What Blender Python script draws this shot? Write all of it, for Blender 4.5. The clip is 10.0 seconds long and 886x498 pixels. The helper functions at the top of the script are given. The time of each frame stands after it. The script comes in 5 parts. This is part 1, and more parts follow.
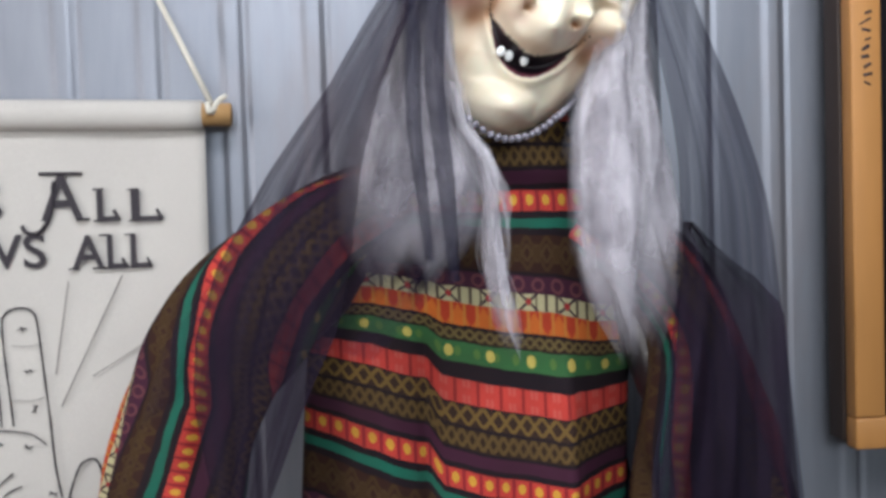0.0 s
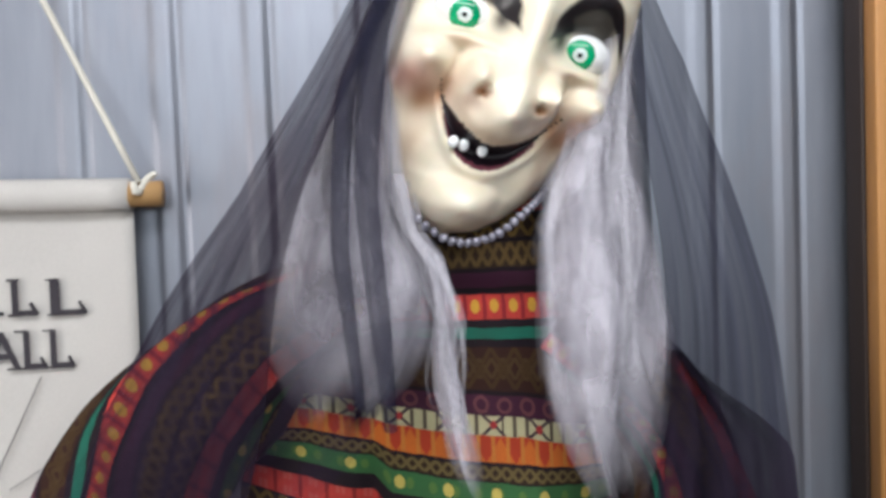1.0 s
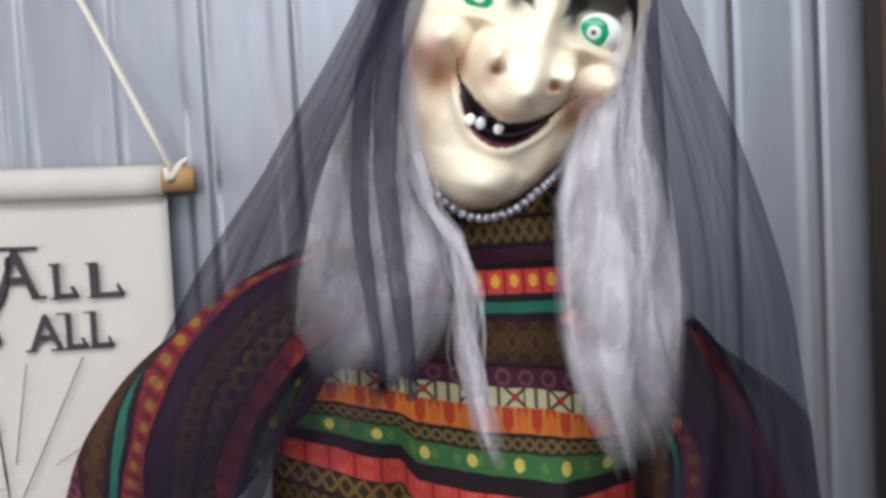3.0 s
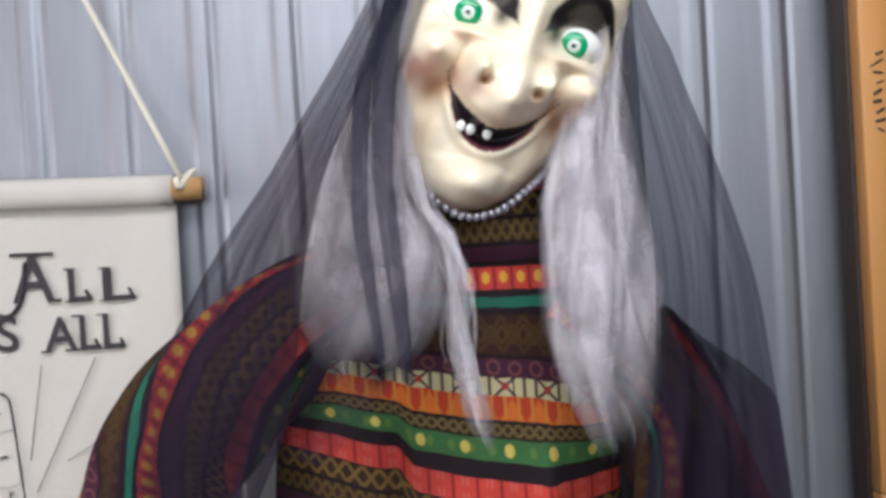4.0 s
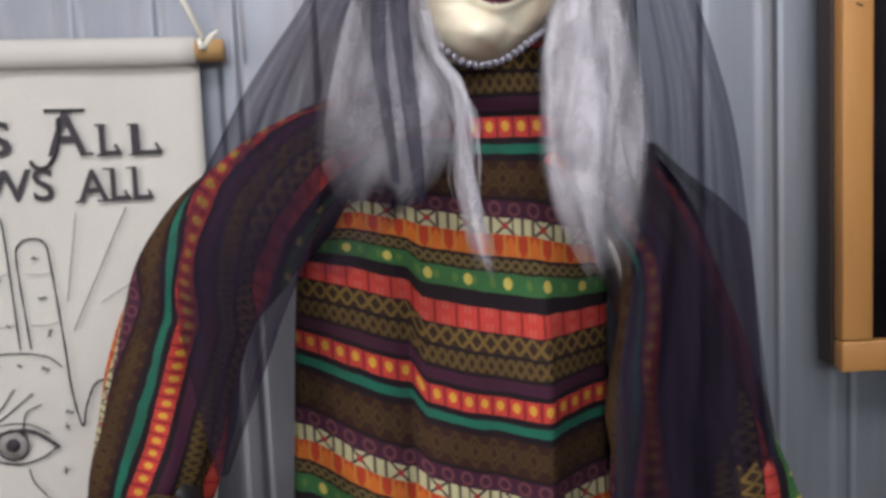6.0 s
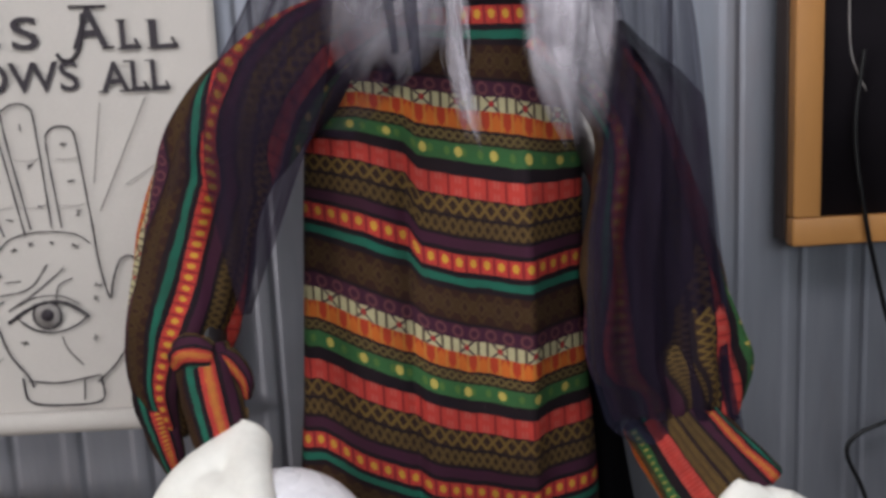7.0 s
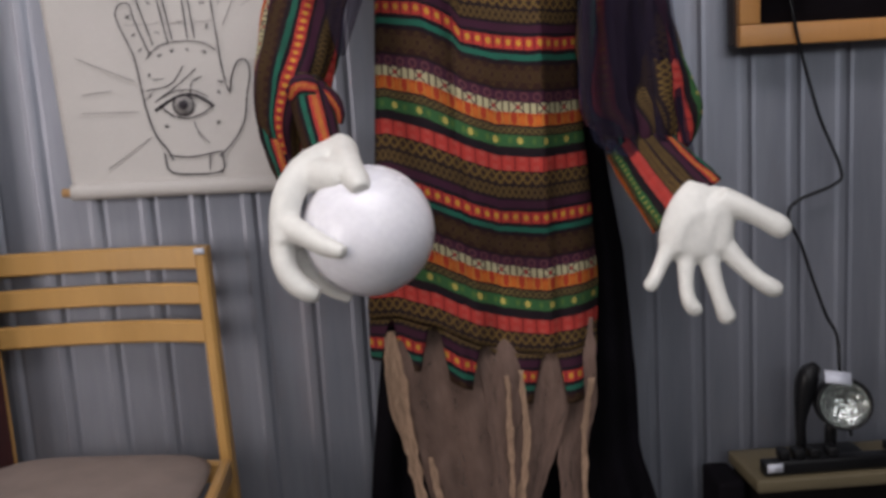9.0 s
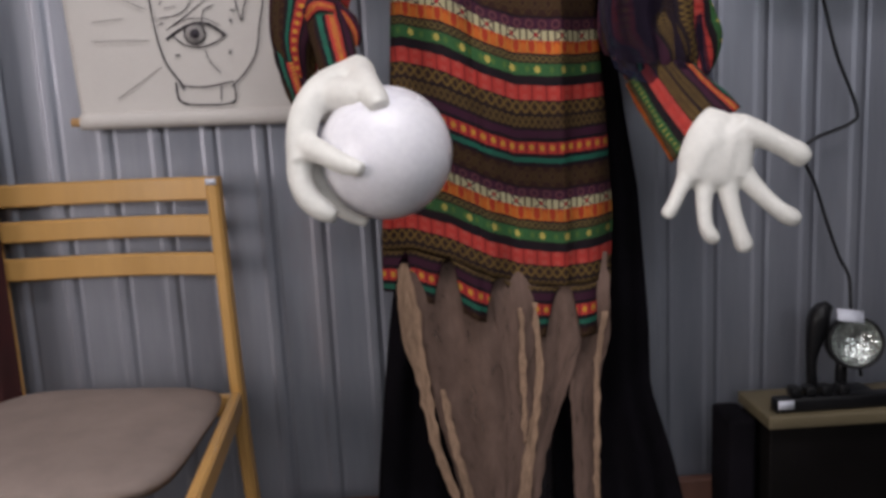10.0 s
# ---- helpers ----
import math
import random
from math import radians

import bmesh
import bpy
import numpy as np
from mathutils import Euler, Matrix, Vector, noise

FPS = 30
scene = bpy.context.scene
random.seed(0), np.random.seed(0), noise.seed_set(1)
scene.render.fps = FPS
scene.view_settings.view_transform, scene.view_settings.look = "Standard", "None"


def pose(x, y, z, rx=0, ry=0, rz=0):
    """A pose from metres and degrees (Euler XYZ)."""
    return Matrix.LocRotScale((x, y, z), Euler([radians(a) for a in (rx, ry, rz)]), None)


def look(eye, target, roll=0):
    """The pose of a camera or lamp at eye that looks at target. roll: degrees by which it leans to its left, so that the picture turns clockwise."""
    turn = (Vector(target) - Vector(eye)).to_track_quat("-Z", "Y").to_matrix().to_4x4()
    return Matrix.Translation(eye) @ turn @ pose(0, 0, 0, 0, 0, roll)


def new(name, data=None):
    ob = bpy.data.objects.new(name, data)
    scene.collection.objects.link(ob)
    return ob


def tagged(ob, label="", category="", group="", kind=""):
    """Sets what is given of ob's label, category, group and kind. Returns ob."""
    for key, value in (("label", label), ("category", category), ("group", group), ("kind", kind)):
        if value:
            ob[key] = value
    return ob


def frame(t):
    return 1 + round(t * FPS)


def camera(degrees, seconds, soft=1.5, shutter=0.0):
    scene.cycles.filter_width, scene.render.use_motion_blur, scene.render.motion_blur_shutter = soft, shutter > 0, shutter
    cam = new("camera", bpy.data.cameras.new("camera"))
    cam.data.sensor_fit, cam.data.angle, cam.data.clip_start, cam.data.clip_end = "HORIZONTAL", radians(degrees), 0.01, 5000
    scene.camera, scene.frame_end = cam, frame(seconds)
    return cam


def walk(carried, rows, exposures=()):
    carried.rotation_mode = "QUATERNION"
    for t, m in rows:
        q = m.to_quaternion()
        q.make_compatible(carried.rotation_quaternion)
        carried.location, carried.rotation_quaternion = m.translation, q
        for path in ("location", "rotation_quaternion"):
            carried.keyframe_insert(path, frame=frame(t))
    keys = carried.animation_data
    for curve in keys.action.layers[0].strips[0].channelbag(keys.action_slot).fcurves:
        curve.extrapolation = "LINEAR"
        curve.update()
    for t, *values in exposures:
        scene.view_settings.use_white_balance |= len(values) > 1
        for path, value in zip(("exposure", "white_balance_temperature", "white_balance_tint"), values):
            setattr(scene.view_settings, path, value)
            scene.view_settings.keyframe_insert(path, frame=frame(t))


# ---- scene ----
cam = camera(55.8, 10.0, soft=3.5)
PATH = [
    (0, (-0.165, 0.196, 1.537), (0.044, 2.183, 1.467), -1.8),
    (0.5, (-0.095, 0.277, 1.613), (0.083, 2.265, 1.485), -2.2),
    (1, (-0.08, 0.326, 1.644), (0.077, 2.318, 1.559), -2.1),
    (1.5, (-0.076, 0.311, 1.659), (0.088, 2.302, 1.576), -1.9),
    (2, (-0.072, 0.291, 1.631), (0.028, 2.284, 1.491), -2.4),
    (2.5, (-0.064, 0.297, 1.628), (0.045, 2.292, 1.524), -2.7),
    (2.7, (-0.066, 0.312, 1.631), (0.005, 2.308, 1.513), -3.0),
    (3.8, (-0.067, 0.252, 1.613), (0.008, 2.251, 1.583), -3.4),
    (4, (-0.068, 0.245, 1.602), (0.014, 2.243, 1.57), -3.4),
    (4.5, (-0.082, 0.235, 1.585), (-0.016, 2.233, 1.5), -3.2),
    (5, (-0.078, 0.227, 1.575), (0.0, 2.224, 1.508), -2.4),
    (5.5, (-0.085, 0.216, 1.557), (0.006, 2.212, 1.456), -2.4),
    (6, (-0.093, 0.157, 1.512), (0.0, 2.146, 1.32), -2.6),
    (6.2, (-0.104, 0.134, 1.485), (-0.013, 2.12, 1.266), -2.7),
    (7.3, (-0.118, -0.023, 1.409), (0.006, 1.948, 1.094), -2.7),
    (7.5, (-0.132, -0.062, 1.39), (-0.044, 1.912, 1.083), -2.9),
    (8, (-0.151, -0.191, 1.309), (-0.056, 1.78, 0.984), -3.2),
    (8.5, (-0.165, -0.325, 1.223), (-0.077, 1.649, 0.916), -3.1),
    (9, (-0.176, -0.446, 1.1), (-0.118, 1.531, 0.804), -3.5),
    (9.5, (-0.216, -0.449, 1.021), (-0.121, 1.516, 0.658), -4.0),
    (10, (-0.219, -0.448, 1.007), (-0.15, 1.521, 0.666), -2.9),
]
walk(cam, [(t, look(eye, target, roll)) for t, eye, target, roll in PATH],
     exposures=[(0.0, 0.1, 6300, 8), (1.0, 0.1, 6350, 8), (4.5, 0.12, 6500, 10), (5.5, 0.1, 6500, 10), (6.2, -0.05, 6600, 10), (7.5, -0.35, 6550, 13), (8.5, -0.38, 6650, 15), (10.0, -0.33, 6650, 16)])



# ---------- world and light ----------
world = bpy.data.worlds.new("world")
scene.world = world
world.use_nodes = True
_sky = world.node_tree.nodes.new("ShaderNodeTexSky")
_sky.sky_type = "NISHITA"
_sky.sun_disc = False
_sky.sun_elevation, _sky.sun_rotation = radians(35), radians(-110)
world.node_tree.links.new(_sky.outputs[0], world.node_tree.nodes["Background"].inputs[0])
world.node_tree.nodes["Background"].inputs[1].default_value = 0.08


def area_lamp(name, eye, target, w, h, power, color):
    data = bpy.data.lights.new(name, "AREA")
    data.shape, data.size, data.size_y, data.energy, data.color = "RECTANGLE", w, h, power, color
    ob = new(name, data)
    ob.matrix_world = look(eye, target)
    return ob


area_lamp("door_daylight_side", (-3.46, -1.5, 1.45), (-0.3, 1.2, 1.45), 0.9, 1.5, 54, (1.0, 0.95, 0.92))
area_lamp("window_daylight_rear", (0.1, -2.96, 2.12), (0.1, 1.0, 2.12), 3.8, 0.66, 46, (0.9, 0.96, 1.0))
# Overhead lamp is added to brighten from above; no source is seen there.
area_lamp("added_overhead_light", (0.0, 0.0, 2.58), (0.0, 0.05, 0.0), 1.8, 0.6, 37, (0.97, 0.97, 1.0))


# ---------- material helpers ----------
class Net:
    """A node material; values are sockets or numbers."""

    def __init__(self, name, rough=0.6, metal=0.0):
        self.m = bpy.data.materials.new(name)
        self.m.use_nodes = True
        self.t = self.m.node_tree
        self.b = self.t.nodes["Principled BSDF"]
        self.out = self.t.nodes["Material Output"]
        self.b.inputs["Roughness"].default_value = rough
        self.b.inputs["Metallic"].default_value = metal

    def put(self, socket, value):
        if isinstance(value, bpy.types.NodeSocket):
            self.t.links.new(value, socket)
        elif isinstance(value, tuple) and len(value) == 3 and socket.type == "RGBA":
            socket.default_value = (*value, 1)
        else:
            socket.default_value = value

    def node(self, kind, **props):
        n = self.t.nodes.new(kind)
        for k, v in props.items():
            setattr(n, k, v)
        return n

    def f(self, op, a, b=0.0, c=0.0):
        n = self.node("ShaderNodeMath", operation=op)
        for s, v in zip(n.inputs, (a, b, c)):
            self.put(s, v)
        return n.outputs[0]

    def mix(self, fac, a, b, blend="MIX"):
        n = self.node("ShaderNodeMix", data_type="RGBA", blend_type=blend)
        self.put(n.inputs[0], fac)
        self.put(n.inputs[6], a)
        self.put(n.inputs[7], b)
        return n.outputs[2]

    def coords(self, which="Object", scale=(1, 1, 1)):
        n = self.node("ShaderNodeTexCoord")
        mp = self.node("ShaderNodeMapping")
        self.t.links.new(n.outputs[which], mp.inputs[0])
        mp.inputs["Scale"].default_value = scale
        return mp.outputs[0]

    def noise(self, vec, scale=5.0, detail=4.0, rough=0.55):
        n = self.node("ShaderNodeTexNoise")
        self.put(n.inputs["Vector"], vec)
        n.inputs["Scale"].default_value = scale
        n.inputs["Detail"].default_value = detail
        n.inputs["Roughness"].default_value = rough
        return n.outputs[0]

    def span(self, v, a, b, c=0.0, d=1.0):
        n = self.node("ShaderNodeMapRange")
        for s, x in zip(n.inputs, (v, a, b, c, d)):
            self.put(s, x)
        return n.outputs[0]

    def ramp(self, fac, stops, kind="LINEAR"):
        n = self.node("ShaderNodeValToRGB")
        n.color_ramp.interpolation = kind
        e = n.color_ramp.elements
        while len(e) < len(stops):
            e.new(0.5)
        for s, (p, col) in zip(e, stops):
            s.position = p
            s.color = (*col, 1)
        self.put(n.inputs[0], fac)
        return n.outputs[0]

    def bump(self, height, strength=0.3, dist=0.002):
        n = self.node("ShaderNodeBump")
        n.inputs["Strength"].default_value = strength
        n.inputs["Distance"].default_value = dist
        self.put(n.inputs["Height"], height)
        self.t.links.new(n.outputs[0], self.b.inputs["Normal"])

    def color(self, c):
        self.put(self.b.inputs["Base Color"], c)
        return self

    def alpha(self, a):
        self.put(self.b.inputs["Alpha"], a)
        return self


def worn(name, col, rough=0.6, metal=0.0, vary=0.25, scale=6.0, grain=90.0, bump=0.15, stretch=(1, 1, 1)):
    """A base colour with large stains and a fine grain, and a fine relief."""
    n = Net(name, rough, metal)
    v = n.coords("Object", stretch)
    big, small = n.noise(v, scale), n.noise(v, grain, 3)
    dark, light = tuple(c * (1 - vary) for c in col), tuple(min(1, c * (1 + vary)) for c in col)
    c = n.mix(n.span(big, 0.3, 0.7), dark, light)
    c = n.mix(n.span(small, 0.3, 0.7, 0, 0.35), c, tuple(x * 0.8 for x in col))
    n.color(c)
    n.put(n.b.inputs["Roughness"], n.span(big, 0.3, 0.7, max(0.02, rough - 0.1), min(1, rough + 0.1)))
    if bump:
        n.bump(small, bump)
    return n.m


def corrugated_metal():
    n = Net("galvanised_ribbed_steel", 0.47, 0.7)
    v = n.coords("Object", (1, 1, 0.12))
    streak, fine = n.noise(v, 9, 5), n.noise(v, 70, 4)
    rust = n.span(n.noise(n.coords("Object", (1, 1, 0.35)), 4.1, 6, 0.7), 0.56, 0.74, 0, 0.4)
    c = n.mix(n.span(streak, 0.3, 0.7), (0.25, 0.262, 0.305), (0.31, 0.322, 0.365))
    c = n.mix(n.span(fine, 0.35, 0.7, 0, 0.3), c, (0.19, 0.2, 0.24))
    n.color(n.mix(rust, c, (0.27, 0.22, 0.22)))
    n.put(n.b.inputs["Roughness"], n.span(streak, 0.3, 0.7, 0.42, 0.52))
    n.bump(fine, 0.12)
    return n.m


PERIOD = 0.31


def folk_fabric():
    """The striped folk weave: bands across v, motifs along u, both in metres."""
    n = Net("striped_folk_weave", 0.85)
    sep = n.node("ShaderNodeSeparateXYZ")
    n.put(sep.inputs[0], n.node("ShaderNodeTexCoord").outputs["UV"])
    wob = n.noise(n.coords("UV", (1, 1, 1)), 45, 3)
    u = sep.outputs[0]
    v = n.f("ADD", sep.outputs[1], n.f("MULTIPLY", n.f("SUBTRACT", wob, 0.5), 0.004))
    p = n.f("FRACT", n.f("ADD", n.f("DIVIDE", v, PERIOD), 0.198 + 5))
    black, brown, olive = (0.01, 0.008, 0.013), (0.034, 0.013, 0.009), (0.03, 0.018, 0.01)
    purple, red, green = (0.055, 0.014, 0.036), (0.6, 0.06, 0.045), (0.04, 0.15, 0.05)
    orange, cream, teal, gold = (0.66, 0.16, 0.025), (0.56, 0.51, 0.3), (0.012, 0.15, 0.1), (0.18, 0.11, 0.03)
    stops = [(0.0, cream), (0.03, orange), (0.104, black), (0.114, olive), (0.157, black), (0.163, green), (0.234, black),
             (0.292, red), (0.376, black), (0.384, (0.035, 0.02, 0.014)), (0.46, black), (0.472, olive), (0.543, black), (0.556, purple),
             (0.604, black), (0.626, red), (0.698, black), (0.72, teal), (0.752, black), (0.775, brown), (0.9, black), (0.912, purple), (0.971, cream)]
    c = n.ramp(p, stops, "CONSTANT")

    def band(centre, half):
        return n.f("DIVIDE", n.f("SUBTRACT", p, centre), half)

    def tri(period, shift=0.0):
        """0 at the middle of a motif, 1 between two of them"""
        return n.f("ABSOLUTE", n.f("MULTIPLY_ADD", n.f("FRACT", n.f("ADD", n.f("DIVIDE", u, period), 10 + shift)), 2.0, -1.0))

    def within(q):
        return n.f("LESS_THAN", n.f("ABSOLUTE", q), 1.0)

    def spot(q, t, size):
        return n.f("LESS_THAN", n.f("ADD", n.f("ABSOLUTE", q), t), size)

    def round_spot(q, t, k, size):
        return n.f("LESS_THAN", n.f("ADD", n.f("MULTIPLY", q, q), n.f("MULTIPLY", n.f("MULTIPLY", t, t), k)), size)

    q = band(0.198, 0.036)
    c = n.mix(n.f("MULTIPLY", within(q), round_spot(q, tri(0.021, 0.25), 2.0, 0.25)), c, (0.10, 0.2, 0.05))
    c = n.mix(round_spot(q, tri(0.045), 7.0, 0.34), c, (0.62, 0.5, 0.12))
    q = band(0.662, 0.036)
    c = n.mix(n.f("MULTIPLY", within(q), n.f("LESS_THAN", tri(0.018, 0.5), 0.2)), c, (0.3, 0.02, 0.03))
    c = n.mix(round_spot(q, tri(0.018), 1.3, 0.28), c, (0.72, 0.38, 0.05))
    q = band(0.0667, 0.037)
    zig = n.f("LESS_THAN", n.f("ADD", n.f("MULTIPLY", q, 0.5), tri(0.028)), 0.55)
    c = n.mix(n.f("MULTIPLY", within(q), n.f("MULTIPLY", zig, 0.85)), c, (0.47, 0.035, 0.02))
    c = n.mix(n.f("MULTIPLY", within(q), n.f("LESS_THAN", tri(0.014), 0.25)), c, (0.62, 0.22, 0.04))
    pc = n.f("SUBTRACT", n.f("FRACT", n.f("ADD", p, 0.5)), 0.5)
    q = n.f("DIVIDE", pc, 0.029)
    c = n.mix(n.f("MULTIPLY", within(q), n.f("MULTIPLY", n.f("LESS_THAN", tri(0.012), 0.3), n.f("GREATER_THAN", tri(0.044), 0.35))), c, (0.1, 0.08, 0.06))
    c = n.mix(n.f("MULTIPLY", within(q), n.f("LESS_THAN", n.f("ABSOLUTE", n.f("SUBTRACT", n.f("MULTIPLY", tri(0.044), 2.2), n.f("ABSOLUTE", q))), 0.22)), c, (0.06, 0.04, 0.05))
    c = n.mix(spot(q, n.f("MULTIPLY", tri(0.044), 3.0), 0.55), c, (0.42, 0.04, 0.04))
    q = band(0.334, 0.042)
    c = n.mix(n.f("MULTIPLY", within(q), n.f("LESS_THAN", tri(0.0245), 0.14)), c, (0.3, 0.025, 0.025))
    c = n.mix(n.f("MULTIPLY", n.f("GREATER_THAN", n.f("ABSOLUTE", q), 0.3), n.f("MULTIPLY", within(q), n.f("LESS_THAN", n.f("ABSOLUTE", n.f("SUBTRACT", tri(0.0245, 0.5), 0.2)), 0.13))), c, (0.62, 0.11, 0.09))
    for centre, half, period, width, col in ((0.421, 0.037, 0.016, 0.3, gold), (0.508, 0.034, 0.011, 0.4, (0.12, 0.075, 0.025)), (0.136, 0.02, 0.011, 0.4, (0.15, 0.11, 0.04)), (0.838, 0.03, 0.011, 0.35, (0.07, 0.041, 0.016)), (0.838, 0.058, 0.022, 0.2, (0.06, 0.033, 0.012))):
        q = band(centre, half)
        line = n.f("LESS_THAN", n.f("ABSOLUTE", n.f("SUBTRACT", n.f("ABSOLUTE", n.f("MULTIPLY", q, 1.0)), tri(period))), width)
        c = n.mix(n.f("MULTIPLY", within(q), line), c, col)
    q = band(0.942, 0.028)
    r2 = n.f("ADD", n.f("MULTIPLY", q, q), n.f("MULTIPLY", n.f("MULTIPLY", tri(0.022), tri(0.022)), 1.6))
    c = n.mix(n.f("MULTIPLY", n.f("GREATER_THAN", r2, 0.25), n.f("LESS_THAN", r2, 0.75)), c, (0.15, 0.05, 0.06))
    weave = n.noise(n.coords("UV", (1, 1, 1)), 700, 2)
    fade = n.noise(n.coords("UV", (1, 1, 1)), 14, 4)
    c = n.mix(n.span(weave, 0.3, 0.7, 0, 0.5), c, n.mix(0.5, c, (0.03, 0.018, 0.016)))
    c = n.mix(n.span(fade, 0.3, 0.75, 0.05, 0.42), c, (0.03, 0.017, 0.016))
    n.color(c)
    n.bump(weave, 0.35, 0.0008)
    n.put(n.b.inputs["Specular IOR Level"], 0.12)
    return n.m


def gauze(name, col, low, high, stretch, scale, rough=0.8, vary=0.3):
    """Thin net cloth: real see-through alpha, denser along its folds."""
    n = Net(name, rough)
    s = n.noise(n.coords("UV", stretch), scale, 5, 0.6)
    fine = n.noise(n.coords("UV", (stretch[0] * 6, stretch[1] * 3, 1)), scale, 3)
    n.color(n.mix(n.span(s, 0.3, 0.7), tuple(c * (1 - vary) for c in col), tuple(c * (1 + vary) for c in col)))
    a = n.span(s, 0.32, 0.68, low, high)
    n.alpha(n.f("MULTIPLY", a, n.span(fine, 0.25, 0.75, 0.85, 1.0)))
    n.put(n.b.inputs["Specular IOR Level"], 0.1)
    return n.m


def wig_fibre():
    """Frizzy synthetic hair: fine flat wisps that thin out to their edges."""
    n = Net("grey_wig_fibre", 0.8)
    sep = n.node("ShaderNodeSeparateXYZ")
    n.put(sep.inputs[0], n.node("ShaderNodeTexCoord").outputs["UV"])
    edge = n.f("MULTIPLY_ADD", n.f("FRACT", sep.outputs[0]), 2.0, -1.0)
    soft = n.f("SUBTRACT", 1.0, n.f("MULTIPLY", edge, edge))
    n.color((0.72, 0.69, 0.75))
    tip = n.span(sep.outputs[1], 0.6, 1.0, 1.0, 0.0)
    n.alpha(n.f("MULTIPLY", n.f("MULTIPLY", soft, tip), 0.16))
    n.put(n.b.inputs["Specular IOR Level"], 0.05)
    return n.m


def wig_wool():
    """Teased-out hair matted into soft see-through sheets with ragged, thinning rims."""
    n = Net("teased_grey_wool", 0.9)
    sep = n.node("ShaderNodeSeparateXYZ")
    n.put(sep.inputs[0], n.node("ShaderNodeTexCoord").outputs["UV"])
    cloud = n.noise(n.coords("Object", (24, 24, 14)), 1.0, 4, 0.55)
    fibre = n.noise(n.coords("Object", (170, 170, 14)), 1.0, 3, 0.6)
    n.color(n.mix(n.span(cloud, 0.3, 0.7), (0.44, 0.41, 0.47), (0.68, 0.65, 0.71)))
    a = n.f("ABSOLUTE", n.f("MULTIPLY_ADD", sep.outputs[0], 2.0, -1.0))
    rag = n.f("MULTIPLY", n.f("SUBTRACT", cloud, 0.5), 0.5)
    side = n.span(n.f("ADD", a, rag), 0.7, 1.0, 1.0, 0.0)
    tip = n.span(n.f("ADD", sep.outputs[1], n.f("MULTIPLY", rag, 0.6)), 0.78, 1.0, 1.0, 0.0)
    body = n.f("MULTIPLY", n.span(cloud, 0.32, 0.6, 0.14, 0.5), n.span(fibre, 0.3, 0.7, 0.9, 1.0))
    n.alpha(n.f("MULTIPLY", n.f("MULTIPLY", side, tip), body))
    n.put(n.b.inputs["Specular IOR Level"], 0.05)
    return n.m


def mask_skin():
    n = Net("painted_latex", 0.34)
    at = n.node("ShaderNodeAttribute", attribute_name="airbrush_and_shade")
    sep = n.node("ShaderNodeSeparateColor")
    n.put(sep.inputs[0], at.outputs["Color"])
    v = n.coords()
    mott = n.noise(v, 26, 5)
    c = n.mix(n.span(mott, 0.3, 0.7), (0.76, 0.655, 0.49), (0.84, 0.765, 0.62))
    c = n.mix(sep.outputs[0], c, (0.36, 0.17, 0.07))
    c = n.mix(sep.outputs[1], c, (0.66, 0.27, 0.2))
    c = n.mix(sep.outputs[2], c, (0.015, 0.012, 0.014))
    n.color(c)
    n.bump(n.noise(v, 130, 3), 0.1)
    n.put(n.b.inputs["Subsurface Weight"], 0.06)
    n.put(n.b.inputs["Roughness"], n.span(mott, 0.3, 0.7, 0.27, 0.4))
    return n.m


M = {}
M["metal"] = corrugated_metal()
M["fabric"] = folk_fabric()
M["veil"] = gauze("dark_net", (0.022, 0.013, 0.03), 0.02, 0.4, (4.5, 0.5, 1), 2.0)
M["veil_m"] = gauze("dark_net_folded", (0.014, 0.009, 0.019), 0.55, 0.93, (3, 1.2, 1), 2.4)
M["veil_r"] = gauze("dark_net_doubled", (0.016, 0.016, 0.032), 0.42, 0.9, (2.6, 0.4, 1), 2.2)
M["hair"] = wig_fibre()
M["wool"] = wig_wool()
M["skirt"] = gauze("brown_muslin", (0.17, 0.112, 0.09), 0.78, 0.99, (2.5, 4, 1), 2.0, vary=0.16)
M["skirt_edge"] = gauze("tan_muslin", (0.38, 0.25, 0.17), 0.7, 1.0, (2, 8, 1), 2.0, vary=0.2)
M["skin"] = mask_skin()
M["palm"] = worn("off_white_latex", (0.8, 0.79, 0.74), 0.5, vary=0.06, scale=16, bump=0.08)
M["globe"] = worn("milky_plastic", (0.9, 0.89, 0.94), 0.28, vary=0.02, scale=4, bump=0.0)
M["globe"].node_tree.nodes["Principled BSDF"].inputs["Subsurface Weight"].default_value = 0.9
M["globe"].node_tree.nodes["Principled BSDF"].inputs["Subsurface Radius"].default_value = (0.08, 0.08, 0.08)
M["white_eye"] = worn("eye_white", (0.85, 0.85, 0.84), 0.15, vary=0.03, bump=0)
M["iris"] = worn("green_iris", (0.0, 0.30, 0.12), 0.15, vary=0.4, scale=60, bump=0)
M["pupil"] = worn("pale_pupil", (0.62, 0.7, 0.68), 0.2, vary=0.2, scale=80, bump=0)
M["tooth"] = worn("tooth_enamel", (0.95, 0.95, 0.96), 0.12, vary=0.02, bump=0)
M["mouth"] = worn("mouth_black", (0.012, 0.006, 0.01), 0.4, vary=0.3, bump=0)
M["lip"] = worn("lip_plum", (0.16, 0.04, 0.06), 0.4, vary=0.2, bump=0.05)
M["cloth"] = worn("banner_cotton", (0.56, 0.53, 0.5), 0.9, vary=0.05, scale=7, grain=420, bump=0.2)
M["ink"] = worn("black_ink", (0.028, 0.022, 0.03), 0.7, vary=0.4, scale=40, bump=0)
